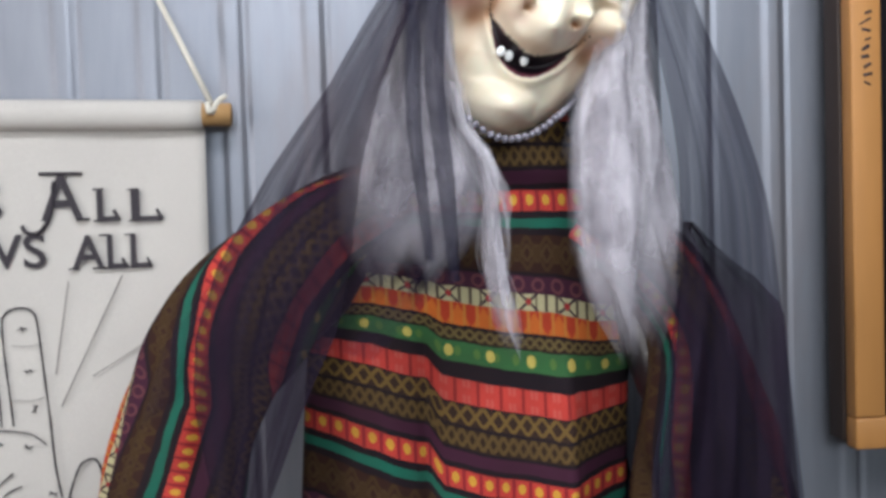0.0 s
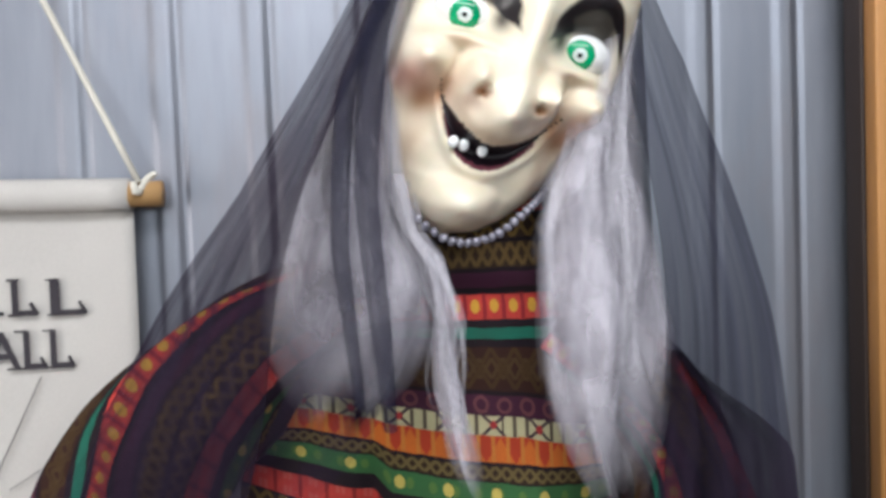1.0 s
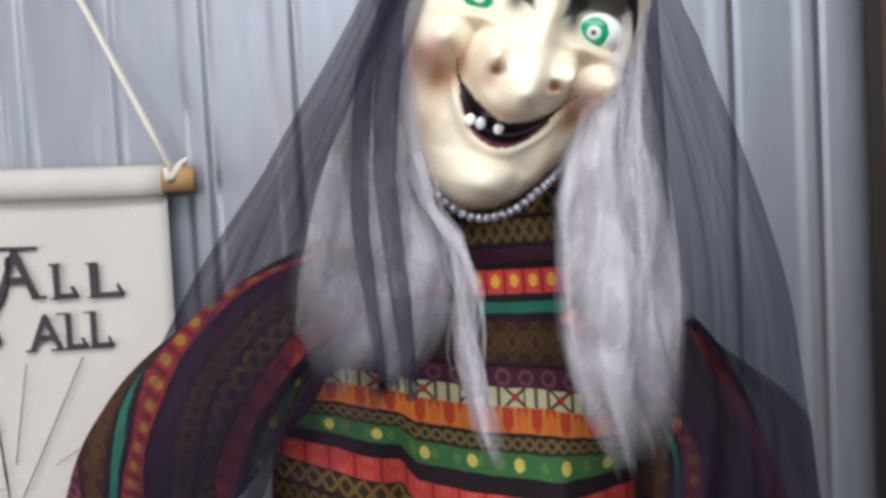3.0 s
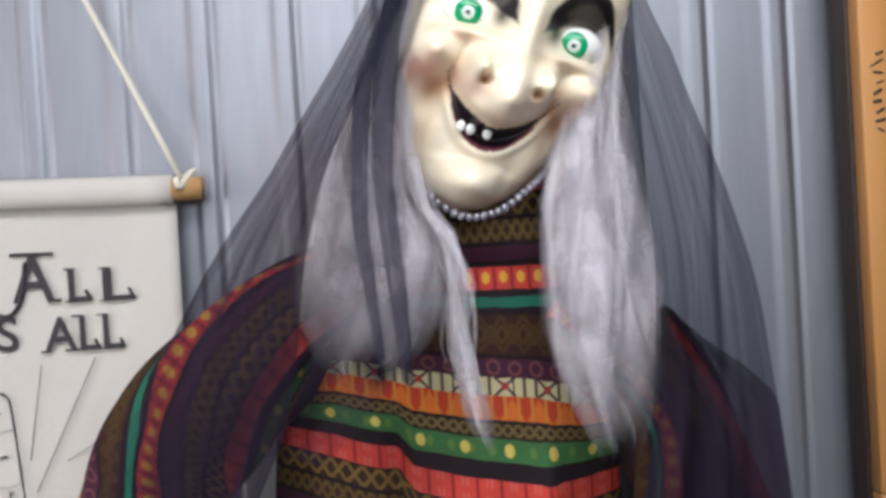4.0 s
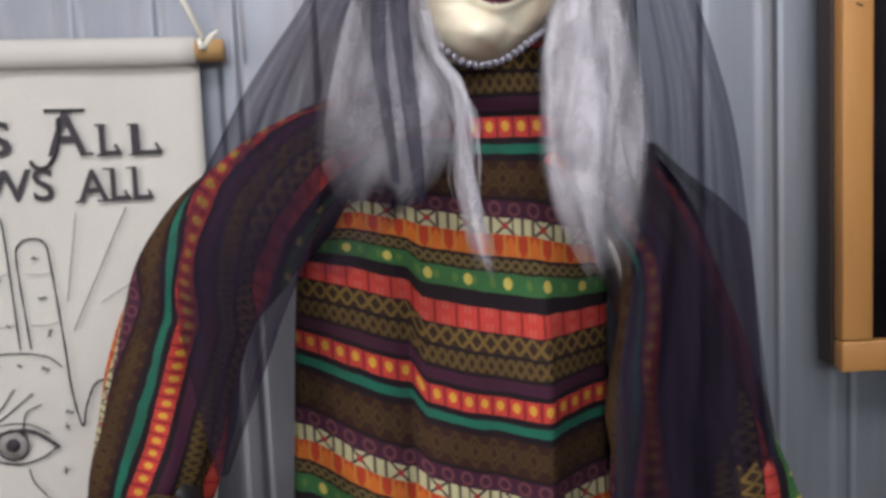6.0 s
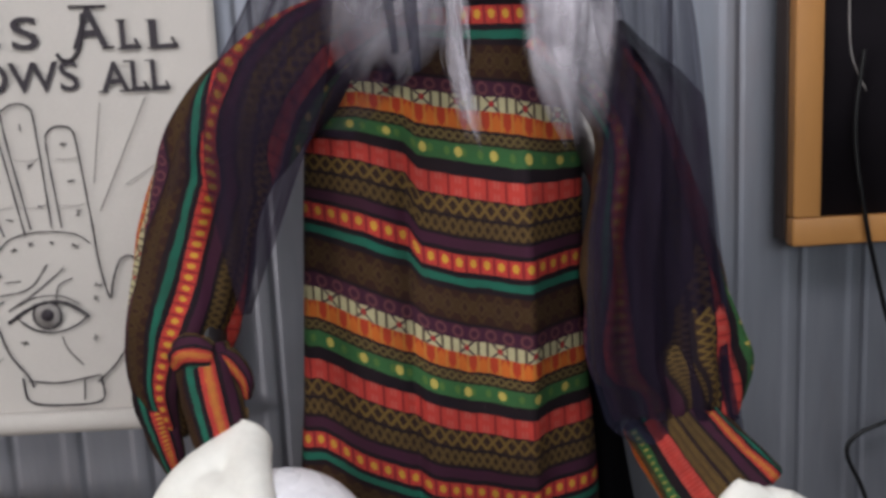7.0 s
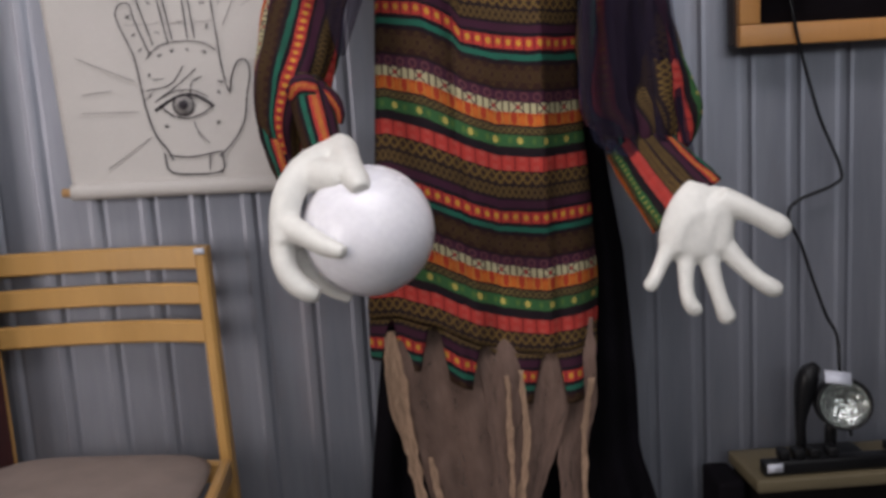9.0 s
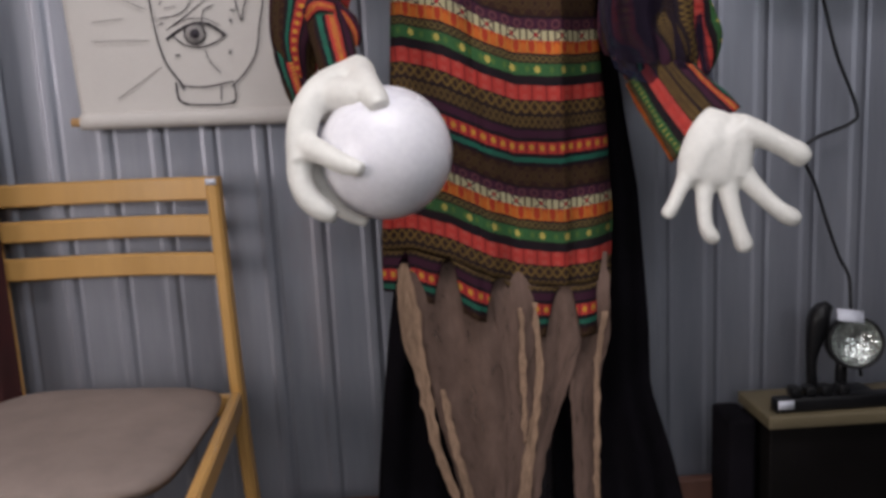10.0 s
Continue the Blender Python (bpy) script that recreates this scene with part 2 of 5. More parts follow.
M["ink_soft"] = worn("grey_pencil", (0.3, 0.28, 0.27), 0.8, vary=0.3, scale=60, bump=0)
M["dowel"] = worn("pale_dowel", (0.5, 0.29, 0.12), 0.5, vary=0.2, scale=20, stretch=(0.1, 1, 1))
M["cord"] = worn("cotton_cord", (0.75, 0.71, 0.62), 0.9, vary=0.08, grain=300, bump=0.4)
M["oak"] = worn("varnished_beech", (0.52, 0.29, 0.09), 0.34, vary=0.2, scale=5, grain=60, stretch=(1, 1, 0.15))
M["frame"] = worn("honey_pine", (0.46, 0.215, 0.065), 0.42, vary=0.2, scale=5, grain=50, stretch=(1, 1, 0.12))
M["seat"] = worn("taupe_upholstery", (0.27, 0.215, 0.19), 0.95, vary=0.12, scale=14, grain=500, bump=0.5)
M["black"] = worn("black_cloth", (0.006, 0.005, 0.007), 0.95, vary=0.4, scale=9, grain=250, bump=0.2)
M["board"] = worn("black_felt_board", (0.012, 0.01, 0.013), 0.75, vary=0.5, scale=4, grain=300, bump=0.2)
M["plastic"] = worn("black_plastic", (0.006, 0.006, 0.007), 0.4, vary=0.3, bump=0.05)
M["label"] = worn("white_sticker", (0.6, 0.62, 0.7), 0.6, vary=0.1, bump=0)
M["case"] = worn("dark_cabinet", (0.006, 0.005, 0.005), 0.55, vary=0.3)
M["worn_board"] = worn("worn_plank", (0.12, 0.095, 0.052), 0.7, vary=0.4, scale=7, stretch=(0.2, 1, 1))
M["floor"] = worn("grey_concrete", (0.06, 0.056, 0.053), 0.75, vary=0.25, scale=2)
M["plaster"] = worn("drab_painted_wall", (0.2, 0.19, 0.185), 0.8, vary=0.06, scale=2)
M["ceiling"] = worn("pale_ceiling_paint", (0.6, 0.59, 0.57), 0.8, vary=0.06, scale=2)
M["dark_paint"] = worn("dark_wainscot", (0.06, 0.06, 0.065), 0.7, vary=0.2, scale=3)
M["sill"] = worn("red_brown_sill", (0.14, 0.06, 0.04), 0.7, vary=0.3, scale=6, stretch=(0.2, 1, 1))
# Dark brown covers both the board's deep side and the shade beside it.
M["side_and_shade"] = worn("side_and_shade_brown", (0.05, 0.031, 0.024), 0.6, vary=0.3, scale=6, stretch=(1, 1, 0.15))
M["curtain"] = worn("dark_red_cloth", (0.045, 0.008, 0.008), 0.95, vary=0.3, scale=8, grain=300, bump=0.3)
M["bead"] = worn("clear_grey_bead", (0.26, 0.25, 0.3), 0.12, vary=0.2, scale=90, bump=0)
M["bead"].node_tree.nodes["Principled BSDF"].inputs["Metallic"].default_value = 0.4


for _k in ("black", "case", "board", "plastic", "seat"):
    M[_k].node_tree.nodes["Principled BSDF"].inputs["Specular IOR Level"].default_value = 0.3 if _k == "plastic" else 0.08


def reflector_mat():
    n = Net("faceted_reflector", 0.12, 0.9)
    w = n.node("ShaderNodeTexVoronoi")
    n.put(w.inputs["Vector"], n.coords())
    w.inputs["Scale"].default_value = 90
    n.color(n.mix(n.span(w.outputs["Distance"], 0, 0.8), (0.75, 0.78, 0.76), (0.35, 0.38, 0.36)))
    n.bump(w.outputs["Distance"], 0.6, 0.006)
    return n.m


M["reflector"] = reflector_mat()
M["glass"] = bpy.data.materials.new("window_glass")
M["glass"].use_nodes = True
_g = M["glass"].node_tree.nodes["Principled BSDF"].inputs
_g["Transmission Weight"].default_value, _g["Roughness"].default_value, _g["IOR"].default_value = 1.0, 0.02, 1.45


# ---------- mesh helpers ----------
def link_mesh(name, bm, mats, parent=None, label="", smooth=True):
    me = bpy.data.meshes.new(name)
    bmesh.ops.recalc_face_normals(bm, faces=bm.faces)
    bm.to_mesh(me)
    bm.free()
    for mm in mats if isinstance(mats, (list, tuple)) else [mats]:
        me.materials.append(mm)
    if smooth:
        me.shade_smooth()
    ob = new(name, me)
    ob.parent = parent
    if label:
        ob["label"] = label
    return ob


def part(name, bm, material, parent, label="", smooth=True):
    return link_mesh(name, bm, material, parent, label, smooth)


def empty(name, place, label, category, group=""):
    ob = new(name)
    ob.empty_display_size = 0.05
    ob.location = place
    return tagged(ob, label, category, group)


def under(ob, parent):
    """Keep world places for a child whose parent stands away from the origin."""
    ob.parent = parent
    ob.matrix_parent_inverse = Matrix.Translation(parent.location).inverted()
    return ob


def box(x0, x1, y0, y1, z0, z1, bevel=0.0, bm=None):
    b = bmesh.new()
    bmesh.ops.create_cube(b, size=1.0, matrix=Matrix.LocRotScale(((x0 + x1) / 2, (y0 + y1) / 2, (z0 + z1) / 2), None, (x1 - x0, y1 - y0, z1 - z0)))
    if bevel:
        bmesh.ops.bevel(b, geom=b.edges[:], offset=bevel, segments=2, profile=0.6, affect="EDGES")
    if bm is None:
        return b
    me = bpy.data.meshes.new("tmp")
    b.to_mesh(me)
    b.free()
    bm.from_mesh(me)
    bpy.data.meshes.remove(me)
    return bm


def spline(points, n):
    """n + 1 places along a smooth line through the points (Catmull-Rom); extra values ride along."""
    p = [np.array(q, float) for q in points]
    p = [2 * p[0] - p[1], *p, 2 * p[-1] - p[-2]]
    out, k = [], len(p) - 3
    for i in range(n + 1):
        s = min(i * k / n, k - 1e-6)
        j, t = int(s), s - int(s)
        a, b, c, d = p[j : j + 4]
        out.append(0.5 * (2 * b + (c - a) * t + (2 * a - 5 * b + 4 * c - d) * t * t + (3 * b - a - 3 * c + d) * t**3))
    return out


def tube(points, n=16, seg=10, bm=None, flat=1.0, side=(0, 1, 0), caps=True):
    """A tapered tube through (x, y, z, radius); flat squeezes it along side."""
    bm = bm or bmesh.new()
    rows, ring0 = spline(points, n), []
    ref = Vector(side)
    for i, q in enumerate(rows):
        c = Vector(q[:3])
        d = Vector(rows[min(i + 1, n)][:3]) - Vector(rows[max(i - 1, 0)][:3])
        d.normalize()
        a = ref - d * ref.dot(d)
        a = a.normalized() if a.length > 1e-4 else d.orthogonal().normalized()
        b = d.cross(a)
        ring = [bm.verts.new(c + float(q[3]) * (a * flat * math.cos(2 * math.pi * k / seg) + b * math.sin(2 * math.pi * k / seg))) for k in range(seg)]
        if ring0:
            for k in range(seg):
                bm.faces.new((ring0[k], ring0[(k + 1) % seg], ring[(k + 1) % seg], ring[k]))
        elif caps:
            bm.faces.new(ring)
        ring0 = ring
    if caps:
        bm.faces.new(ring0)
    return bm


def sheet(place, nu, nv, uv=None, closed=False, keep=None, bm=None):
    """A grid over u, v in 0..1; place(u, v) gives a point, uv(u, v) its cloth coordinates."""
    bm = bm or bmesh.new()
    layer = bm.loops.layers.uv.verify()
    cols = nu if closed else nu + 1
    vs = [[bm.verts.new(place(i / nu, j / nv)) for i in range(cols)] for j in range(nv + 1)]
    for j in range(nv):
        for i in range(nu):
            if keep and not keep((i + 0.5) / nu, (j + 0.5) / nv):
                continue
            i2 = (i + 1) % cols if closed else i + 1
            f = bm.faces.new((vs[j][i], vs[j][i2], vs[j + 1][i2], vs[j + 1][i]))
            for loop, (a, b) in zip(f.loops, ((i, j), (i + 1, j), (i + 1, j + 1), (i, j + 1))):
                loop[layer].uv = uv(a / nu, b / nv) if uv else (a / nu, b / nv)
    bmesh.ops.delete(bm, geom=[w for w in bm.verts if not w.link_faces], context="VERTS")
    return bm


def smooth_step(x):
    x = min(1.0, max(0.0, x))
    return x * x * (3 - 2 * x)


def table(rows, z):
    """Linear look-up in rows of (z, value...), z falling."""
    if z >= rows[0][0]:
        return rows[0][1:]
    for a, b in zip(rows, rows[1:]):
        if z >= b[0]:
            k = (a[0] - z) / (a[0] - b[0])
            return tuple(p + (q - p) * k for p, q in zip(a[1:], b[1:]))
    return rows[-1][1:]


def thick(ob, t):
    m = ob.modifiers.new("thickness", "SOLIDIFY")
    m.thickness, m.offset = t, 0
    return ob


# ---------- the room ----------
WALL_Y = 1.31
X0, X1, Y0, TOP = -3.5, 2.2, -3.0, 2.6


def rib_profile(x):
    """Depth of the ribbed sheet at x: flat pans between narrow trapezoid ribs, with a faint swage halfway."""
    s = ((x + 0.158) / 0.105) % 1.0
    k = abs(s - 0.5)
    rib = smooth_step((0.14 - k) / 0.07)
    seam = math.exp(-(((s - 0.67) / 0.03) ** 2)) * 0.003
    return 0.003 * rib - seam


def build_corrugated_wall():
    bm = bmesh.new()
    n = int((X1 - X0) / 0.0035)
    low, high = [], []
    for i in range(n + 1):
        x = X0 + (X1 - X0) * i / n
        for z, row in ((0.0, low), (TOP, high)):
            row.append(bm.verts.new((x, WALL_Y - rib_profile(x), z)))
    for i in range(n):
        bm.faces.new((low[i], low[i + 1], high[i + 1], high[i]))
    back = [bm.verts.new(p) for p in ((X0, WALL_Y + 0.06, 0), (X1, WALL_Y + 0.06, 0), (X1, WALL_Y + 0.06, TOP), (X0, WALL_Y + 0.06, TOP))]
    bm.faces.new(back)
    bm.faces.new((low[0], back[0], back[3], high[0]))
    bm.faces.new((low[-1], high[-1], back[2], back[1]))
    ob = link_mesh("wall_north", bm, M["metal"])
    tagged(ob, "corrugated galvanised metal wall, pale grey and streaked", "wall", kind="structure")


build_corrugated_wall()


def structure(name, bm, mat, label, category):
    return tagged(link_mesh(name, bm, mat, smooth=False), label, category, kind="structure")


structure("floor", box(X0 - 0.1, X1 + 0.1, Y0 - 0.1, WALL_Y + 0.06, -0.1, 0.0), M["floor"], "dark grey worn concrete floor", "floor")
# Ceiling pieces leave a gap for the added overhead lamp.
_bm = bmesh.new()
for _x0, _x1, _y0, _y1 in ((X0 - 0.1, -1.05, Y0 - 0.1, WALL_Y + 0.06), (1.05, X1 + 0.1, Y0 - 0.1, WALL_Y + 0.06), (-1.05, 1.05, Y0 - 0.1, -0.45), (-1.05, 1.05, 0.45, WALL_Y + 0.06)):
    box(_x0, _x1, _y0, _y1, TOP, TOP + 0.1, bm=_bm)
structure("ceiling", _bm, M["ceiling"], "plain pale painted ceiling with an opening added for the overhead lamp", "ceiling")
structure("wall_east", box(X1, X1 + 0.1, Y0 - 0.1, WALL_Y + 0.06, 0, TOP), M["dark_paint"], "plain dark painted side wall", "wall")
structure("baseboard", box(X0, X1, WALL_Y - 0.045, WALL_Y - 0.016, 0, 0.16, 0.004), M["sill"], "red-brown wooden sill board along the metal wall", "baseboard")


def wall_with_window(name, axis, at, lo, hi, w0, w1, z0, z1, label):
    bm = bmesh.new()

    def add(a, b, c, d):
        if axis == "x":
            box(at - 0.1, at, a, b, c, d, bm=bm)
        else:
            box(a, b, at - 0.1, at, c, d, bm=bm)

    add(lo, w0, 0, TOP)
    add(w1, hi, 0, TOP)
    add(w0, w1, 0, z0)
    add(w0, w1, z1, TOP)
    structure(name, bm, M["plaster"], label, "wall")


def window(name, axis, at, w0, w1, z0, z1):
    root = tagged(empty(name, (0, 0, 0), "plain white-framed window letting in daylight", "window"), kind="structure")

    def bar(a, b, c, d, nm, mat):
        bm = box(at - 0.07, at - 0.02, a, b, c, d, 0.004) if axis == "x" else box(a, b, at - 0.07, at - 0.02, c, d, 0.004)
        return part(nm, bm, mat, root)

    e = 0.05
    bar(w0, w1, z0, z0 + e, "frame", M["plaster"])
    bar(w0, w1, z1 - e, z1, "frame", M["plaster"])
    bar(w0, w0 + e, z0 + e, z1 - e, "frame", M["plaster"])
    bar(w1 - e, w1, z0 + e, z1 - e, "frame", M["plaster"])
    pane = box(at - 0.05, at - 0.045, w0 + e, w1 - e, z0 + e, z1 - e) if axis == "x" else box(w0 + e, w1 - e, at - 0.05, at - 0.045, z0 + e, z1 - e)
    ob = part("pane", pane, M["glass"], root)
    ob.visible_shadow = False


wall_with_window("wall_west", "x", X0, Y0 - 0.1, WALL_Y + 0.06, -2.05, -0.95, 0.35, 2.25, "drab painted side wall with a tall glazed opening")
wall_with_window("wall_south", "y", Y0, X0, X1, -1.85, 2.05, 1.75, 2.5, "drab painted rear wall with a wide window opening")
window("window_1", "x", X0, -2.05, -0.95, 0.35, 2.25)
window("window_3", "y", Y0, -1.85, 2.05, 1.75, 2.5)
# Unseen skylight, made up to house the overhead lamp.
_root = tagged(empty("added_skylight", (0, 0, 0), "unseen glazed skylight added in the ceiling to light from above", "skylight"), kind="structure")
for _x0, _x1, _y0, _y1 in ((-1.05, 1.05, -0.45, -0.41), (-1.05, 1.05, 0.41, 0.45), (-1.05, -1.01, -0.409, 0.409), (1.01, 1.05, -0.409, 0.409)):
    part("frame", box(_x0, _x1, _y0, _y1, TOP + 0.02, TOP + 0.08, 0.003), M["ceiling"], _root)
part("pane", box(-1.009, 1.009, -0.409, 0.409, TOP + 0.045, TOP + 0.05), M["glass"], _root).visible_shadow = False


# ---------- the fortune banner ----------
def text_on(parent, body, x0, x1, z, cap, y):
    """Lettering that fills x0..x1 with capitals of a given height."""
    cu = bpy.data.curves.new("lettering", "FONT")
    cu.body, cu.size, cu.extrude, cu.offset = body, 1.0, 0.0, 0.012
    cu.resolution_u = 4
    cu.materials.append(M["ink"])
    ob = new("lettering", cu)
    bpy.context.view_layer.update()
    xs, ys = [p[0] for p in ob.bound_box], [p[1] for p in ob.bound_box]
    sx, sy = (x1 - x0) / (max(xs) - min(xs)), cap / (max(ys) - min(ys))
    ob.parent = parent
    ob.matrix_basis = pose(x0 - min(xs) * sx, y, z - min(ys) * sy, 90, 0, 0) @ Matrix.Diagonal((sx, sy, 1, 1))
    return ob


def ink_line(parent, pts, y, r, mat=None, name="ink_line", n=0, closed=False):
    cu = bpy.data.curves.new(name, "CURVE")
    cu.dimensions, cu.bevel_depth, cu.bevel_resolution, cu.resolution_u = "3D", r, 0, 4
    rows = spline(pts, n or 5 * (len(pts) - 1)) if len(pts) > 2 else [np.array(q, float) for q in pts]
    sp = cu.splines.new("POLY")
    sp.points.add(len(rows) - 1)
    for k, (q, pt) in enumerate(zip(rows, sp.points)):
        pt.co = (q[0], y, q[1], 1)
        pt.radius = 0.65 + 0.5 * abs(math.sin(1.7 * k + 40 * r * 1000 + q[0] * 30))
    cu.materials.append(mat or M["ink"])
    ob = new(name, cu)
    ob.parent = parent
    return ob


def build_banner():
    root = empty("banner", (0, 0, 0), "off-white cotton wall banner printed with black fortune-teller lettering", "banner")
    y = 1.278
    zt, zb = 1.694, 0.985
    xl, xr = -0.868, -0.348

    def place(u, v):
        z = zt - 0.02 + (zb - zt + 0.03) * v
        x0, x1 = xl - 0.035 * (1 - v), xr - 0.022 * v * v
        x = x0 + (x1 - x0) * u
        wav = 0.0025 * math.sin(7 * u + 2 * v) * (0.3 + v) + 0.002 * math.sin(17 * u + 5 * v)
        return (x, y + 0.004 + wav * 0.6, z - 0.008 * (u - 0.5))

    thick(part("cloth", sheet(place, 40, 48), M["cloth"], root), 0.0012)

    def pocket(z, r, x0, x1):
        bm = bmesh.new()
        tube([(x0, y - 0.004, z + 0.004, r), ((x0 + x1) / 2, y - 0.004, z + 0.001, r * 1.03), (x1, y - 0.004, z - 0.004, r)], 20, 14, bm, flat=0.8)
        return bm

    part("hem_pocket", pocket(1.681, 0.0185, xl - 0.035, xr), M["cloth"], root)
    part("hem_pocket", pocket(1.003, 0.0165, xl, xr - 0.024), M["cloth"], root)
    for z, r, a, b in ((1.68, 0.0145, xl - 0.06, xr + 0.034), (1.001, 0.009, xl - 0.018, xr - 0.0)):
        part("dowel", tube([(a, y - 0.004, z + 0.006, r), ((a + b) / 2, y - 0.004, z, r), (b, y - 0.004, z - 0.003, r)], 8, 14), M["dowel"], root)
    for s, x in ((1, xr + 0.012), (-1, xl)):
        part("cord", tube([(x, y - 0.014, 1.69, 0.0035), (x - s * 0.12, y - 0.012, 1.95, 0.0035), (x - s * 0.25, y - 0.004, 2.21, 0.0035)], 10, 8), M["cord"], root)
        part("cord_knot", tube([(x - 0.004, y - 0.021, 1.69, 0.004), (x, y - 0.022, 1.678, 0.0045), (x + 0.008, y - 0.008, 1.694, 0.004), (x + 0.018, y - 0.01, 1.70, 0.0025)], 8, 8), M["cord"], root)
    part("nail", tube([((xl + xr) / 2, 1.30, 2.215, 0.004), ((xl + xr) / 2, 1.262, 2.22, 0.004)], 3, 8), M["plastic"], root)
    yf = y - 0.002
    # lettering: tall capitals, then small ones
    text_on(root, "S", -0.80, -0.757, 1.552, 0.06, yf)
    text_on(root, "E", -0.737, -0.698, 1.557, 0.044, yf)
    text_on(root, "E", -0.689, -0.648, 1.556, 0.044, yf)
    text_on(root, "S", -0.632, -0.594, 1.552, 0.046, yf)
    text_on(root, "A", -0.549, -0.498, 1.5505, 0.058, yf)
    text_on(root, "L", -0.482, -0.455, 1.548, 0.04, yf)
    text_on(root, "L", -0.441, -0.403, 1.547, 0.04, yf)
    text_on(root, "KNOWS", -0.783, -0.545, 1.4925, 0.043, yf)
    text_on(root, "ALL", -0.515, -0.419, 1.4885, 0.043, yf)
    for x, z in ((-0.737, 1.6), (-0.689, 1.599), (-0.482, 1.588), (-0.441, 1.587), (-0.482, 1.549), (-0.441, 1.548), (-0.477, 1.531), (-0.447, 1.531), (-0.783, 1.494), (-0.783, 1.535), (-0.515, 1.49), (-0.486, 1.49), (-0.477, 1.49), (-0.447, 1.49)):
        ink_line(root, [(x - 0.004, z), (x + 0.009, z)], yf, 0.0012)
    for x in (-0.414, -0.466):
        ink_line(root, [(x + 0.004, 1.562), (x + 0.011, 1.549)], yf, 0.0022)
    for x in (-0.43, -0.46):
        ink_line(root, [(x + 0.006, 1.502), (x + 0.011, 1.49)], yf, 0.0018)
    for a, b in (((-0.549, 1.609), (-0.498, 1.608)), ((-0.507, 1.5515), (-0.491, 1.5515))):
        ink_line(root, [a, b], yf, 0.0022)
    ink_line(root, [(-0.532, 1.60), (-0.537, 1.56), (-0.55, 1.538), (-0.565, 1.536), (-0.572, 1.545)], yf, 0.0026)
    # the open palm: four fingers, palm, thumb and cuff, as plain outlines
    def finger(x0, x1, z0, xt, zt2, w):
        return [(x0, z0), (xt - w, zt2 - 0.03), (xt - w * 0.75, zt2 - 0.006), (xt, zt2), (xt + w * 0.75, zt2 - 0.006), (xt + w, zt2 - 0.03), (x1, z0)]

    ink_line(root, finger(-0.716, -0.685, 1.272, -0.725, 1.372, 0.0165), yf, 0.0012)
    ink_line(root, finger(-0.676, -0.646, 1.288, -0.687, 1.445, 0.0215), yf, 0.0013)
    ink_line(root, finger(-0.637, -0.607, 1.297, -0.637, 1.478, 0.0225), yf, 0.0013)
    ink_line(root, finger(-0.593, -0.549, 1.298, -0.58, 1.444, 0.0215), yf, 0.0013)
    ink_line(root, [(-0.716, 1.272), (-0.711, 1.24), (-0.706, 1.19), (-0.70, 1.15), (-0.688, 1.11), (-0.667, 1.078), (-0.66, 1.06)], yf, 0.0016)
    ink_line(root, [(-0.549, 1.298), (-0.545, 1.24), (-0.535, 1.19), (-0.528, 1.215), (-0.515, 1.245), (-0.497, 1.25), (-0.49, 1.225), (-0.50, 1.18), (-0.51, 1.13), (-0.535, 1.09), (-0.566, 1.062)], yf, 0.0014)
    ink_line(root, [(-0.675, 1.075), (-0.668, 1.038), (-0.62, 1.029), (-0.563, 1.033), (-0.560, 1.07)], yf, 0.0017)
    ink_line(root, [(-0.667, 1.07), (-0.62, 1.064), (-0.56, 1.073)], yf, 0.0014)
    ink_line(root, [(-0.585, 1.066), (-0.588, 1.036)], yf, 0.0012)
    for pts in ([(-0.698, 1.20), (-0.65, 1.21), (-0.62, 1.245)], [(-0.683, 1.178), (-0.64, 1.205), (-0.597, 1.238)], [(-0.613, 1.19), (-0.607, 1.212), (-0.587, 1.222)],
                [(-0.61, 1.135), (-0.604, 1.115), (-0.584, 1.09)], [(-0.693, 1.262), (-0.665, 1.286), (-0.62, 1.293), (-0.575, 1.287), (-0.555, 1.272)], [(-0.683, 1.22), (-0.66, 1.222)]):
        ink_line(root, pts, yf, 0.001)
    # eye in the palm
    ink_line(root, [(-0.685, 1.160), (-0.66, 1.176), (-0.63, 1.188), (-0.60, 1.185), (-0.574, 1.168), (-0.568, 1.162)], yf, 0.0026)
    ink_line(root, [(-0.672, 1.166), (-0.65, 1.148), (-0.62, 1.142), (-0.59, 1.15), (-0.57, 1.164)], yf, 0.0014)
    ink_line(root, [(-0.668, 1.186), (-0.64, 1.197), (-0.605, 1.196), (-0.578, 1.182)], yf, 0.0009)
    for r, m, dy in ((0.0205, "ink_soft", 0.0), (0.0095, "ink", -0.0006)):
        bm = bmesh.new()
        bmesh.ops.create_circle(bm, cap_ends=True, radius=r, segments=20, matrix=pose(-0.628, yf + 0.0006 + dy, 1.1685, 90, 0, 0))
        thick(part("ink_dot", bm, M[m], root), 0.0008)
    ink_line(root, [(-0.628 + 0.0205 * math.cos(a), 1.1685 + 0.0205 * math.sin(a)) for a in np.linspace(0, 2 * math.pi, 13)], yf - 0.0004, 0.0014, n=36)
    # small marks on fingers and palm
    rnd = random.Random(5)
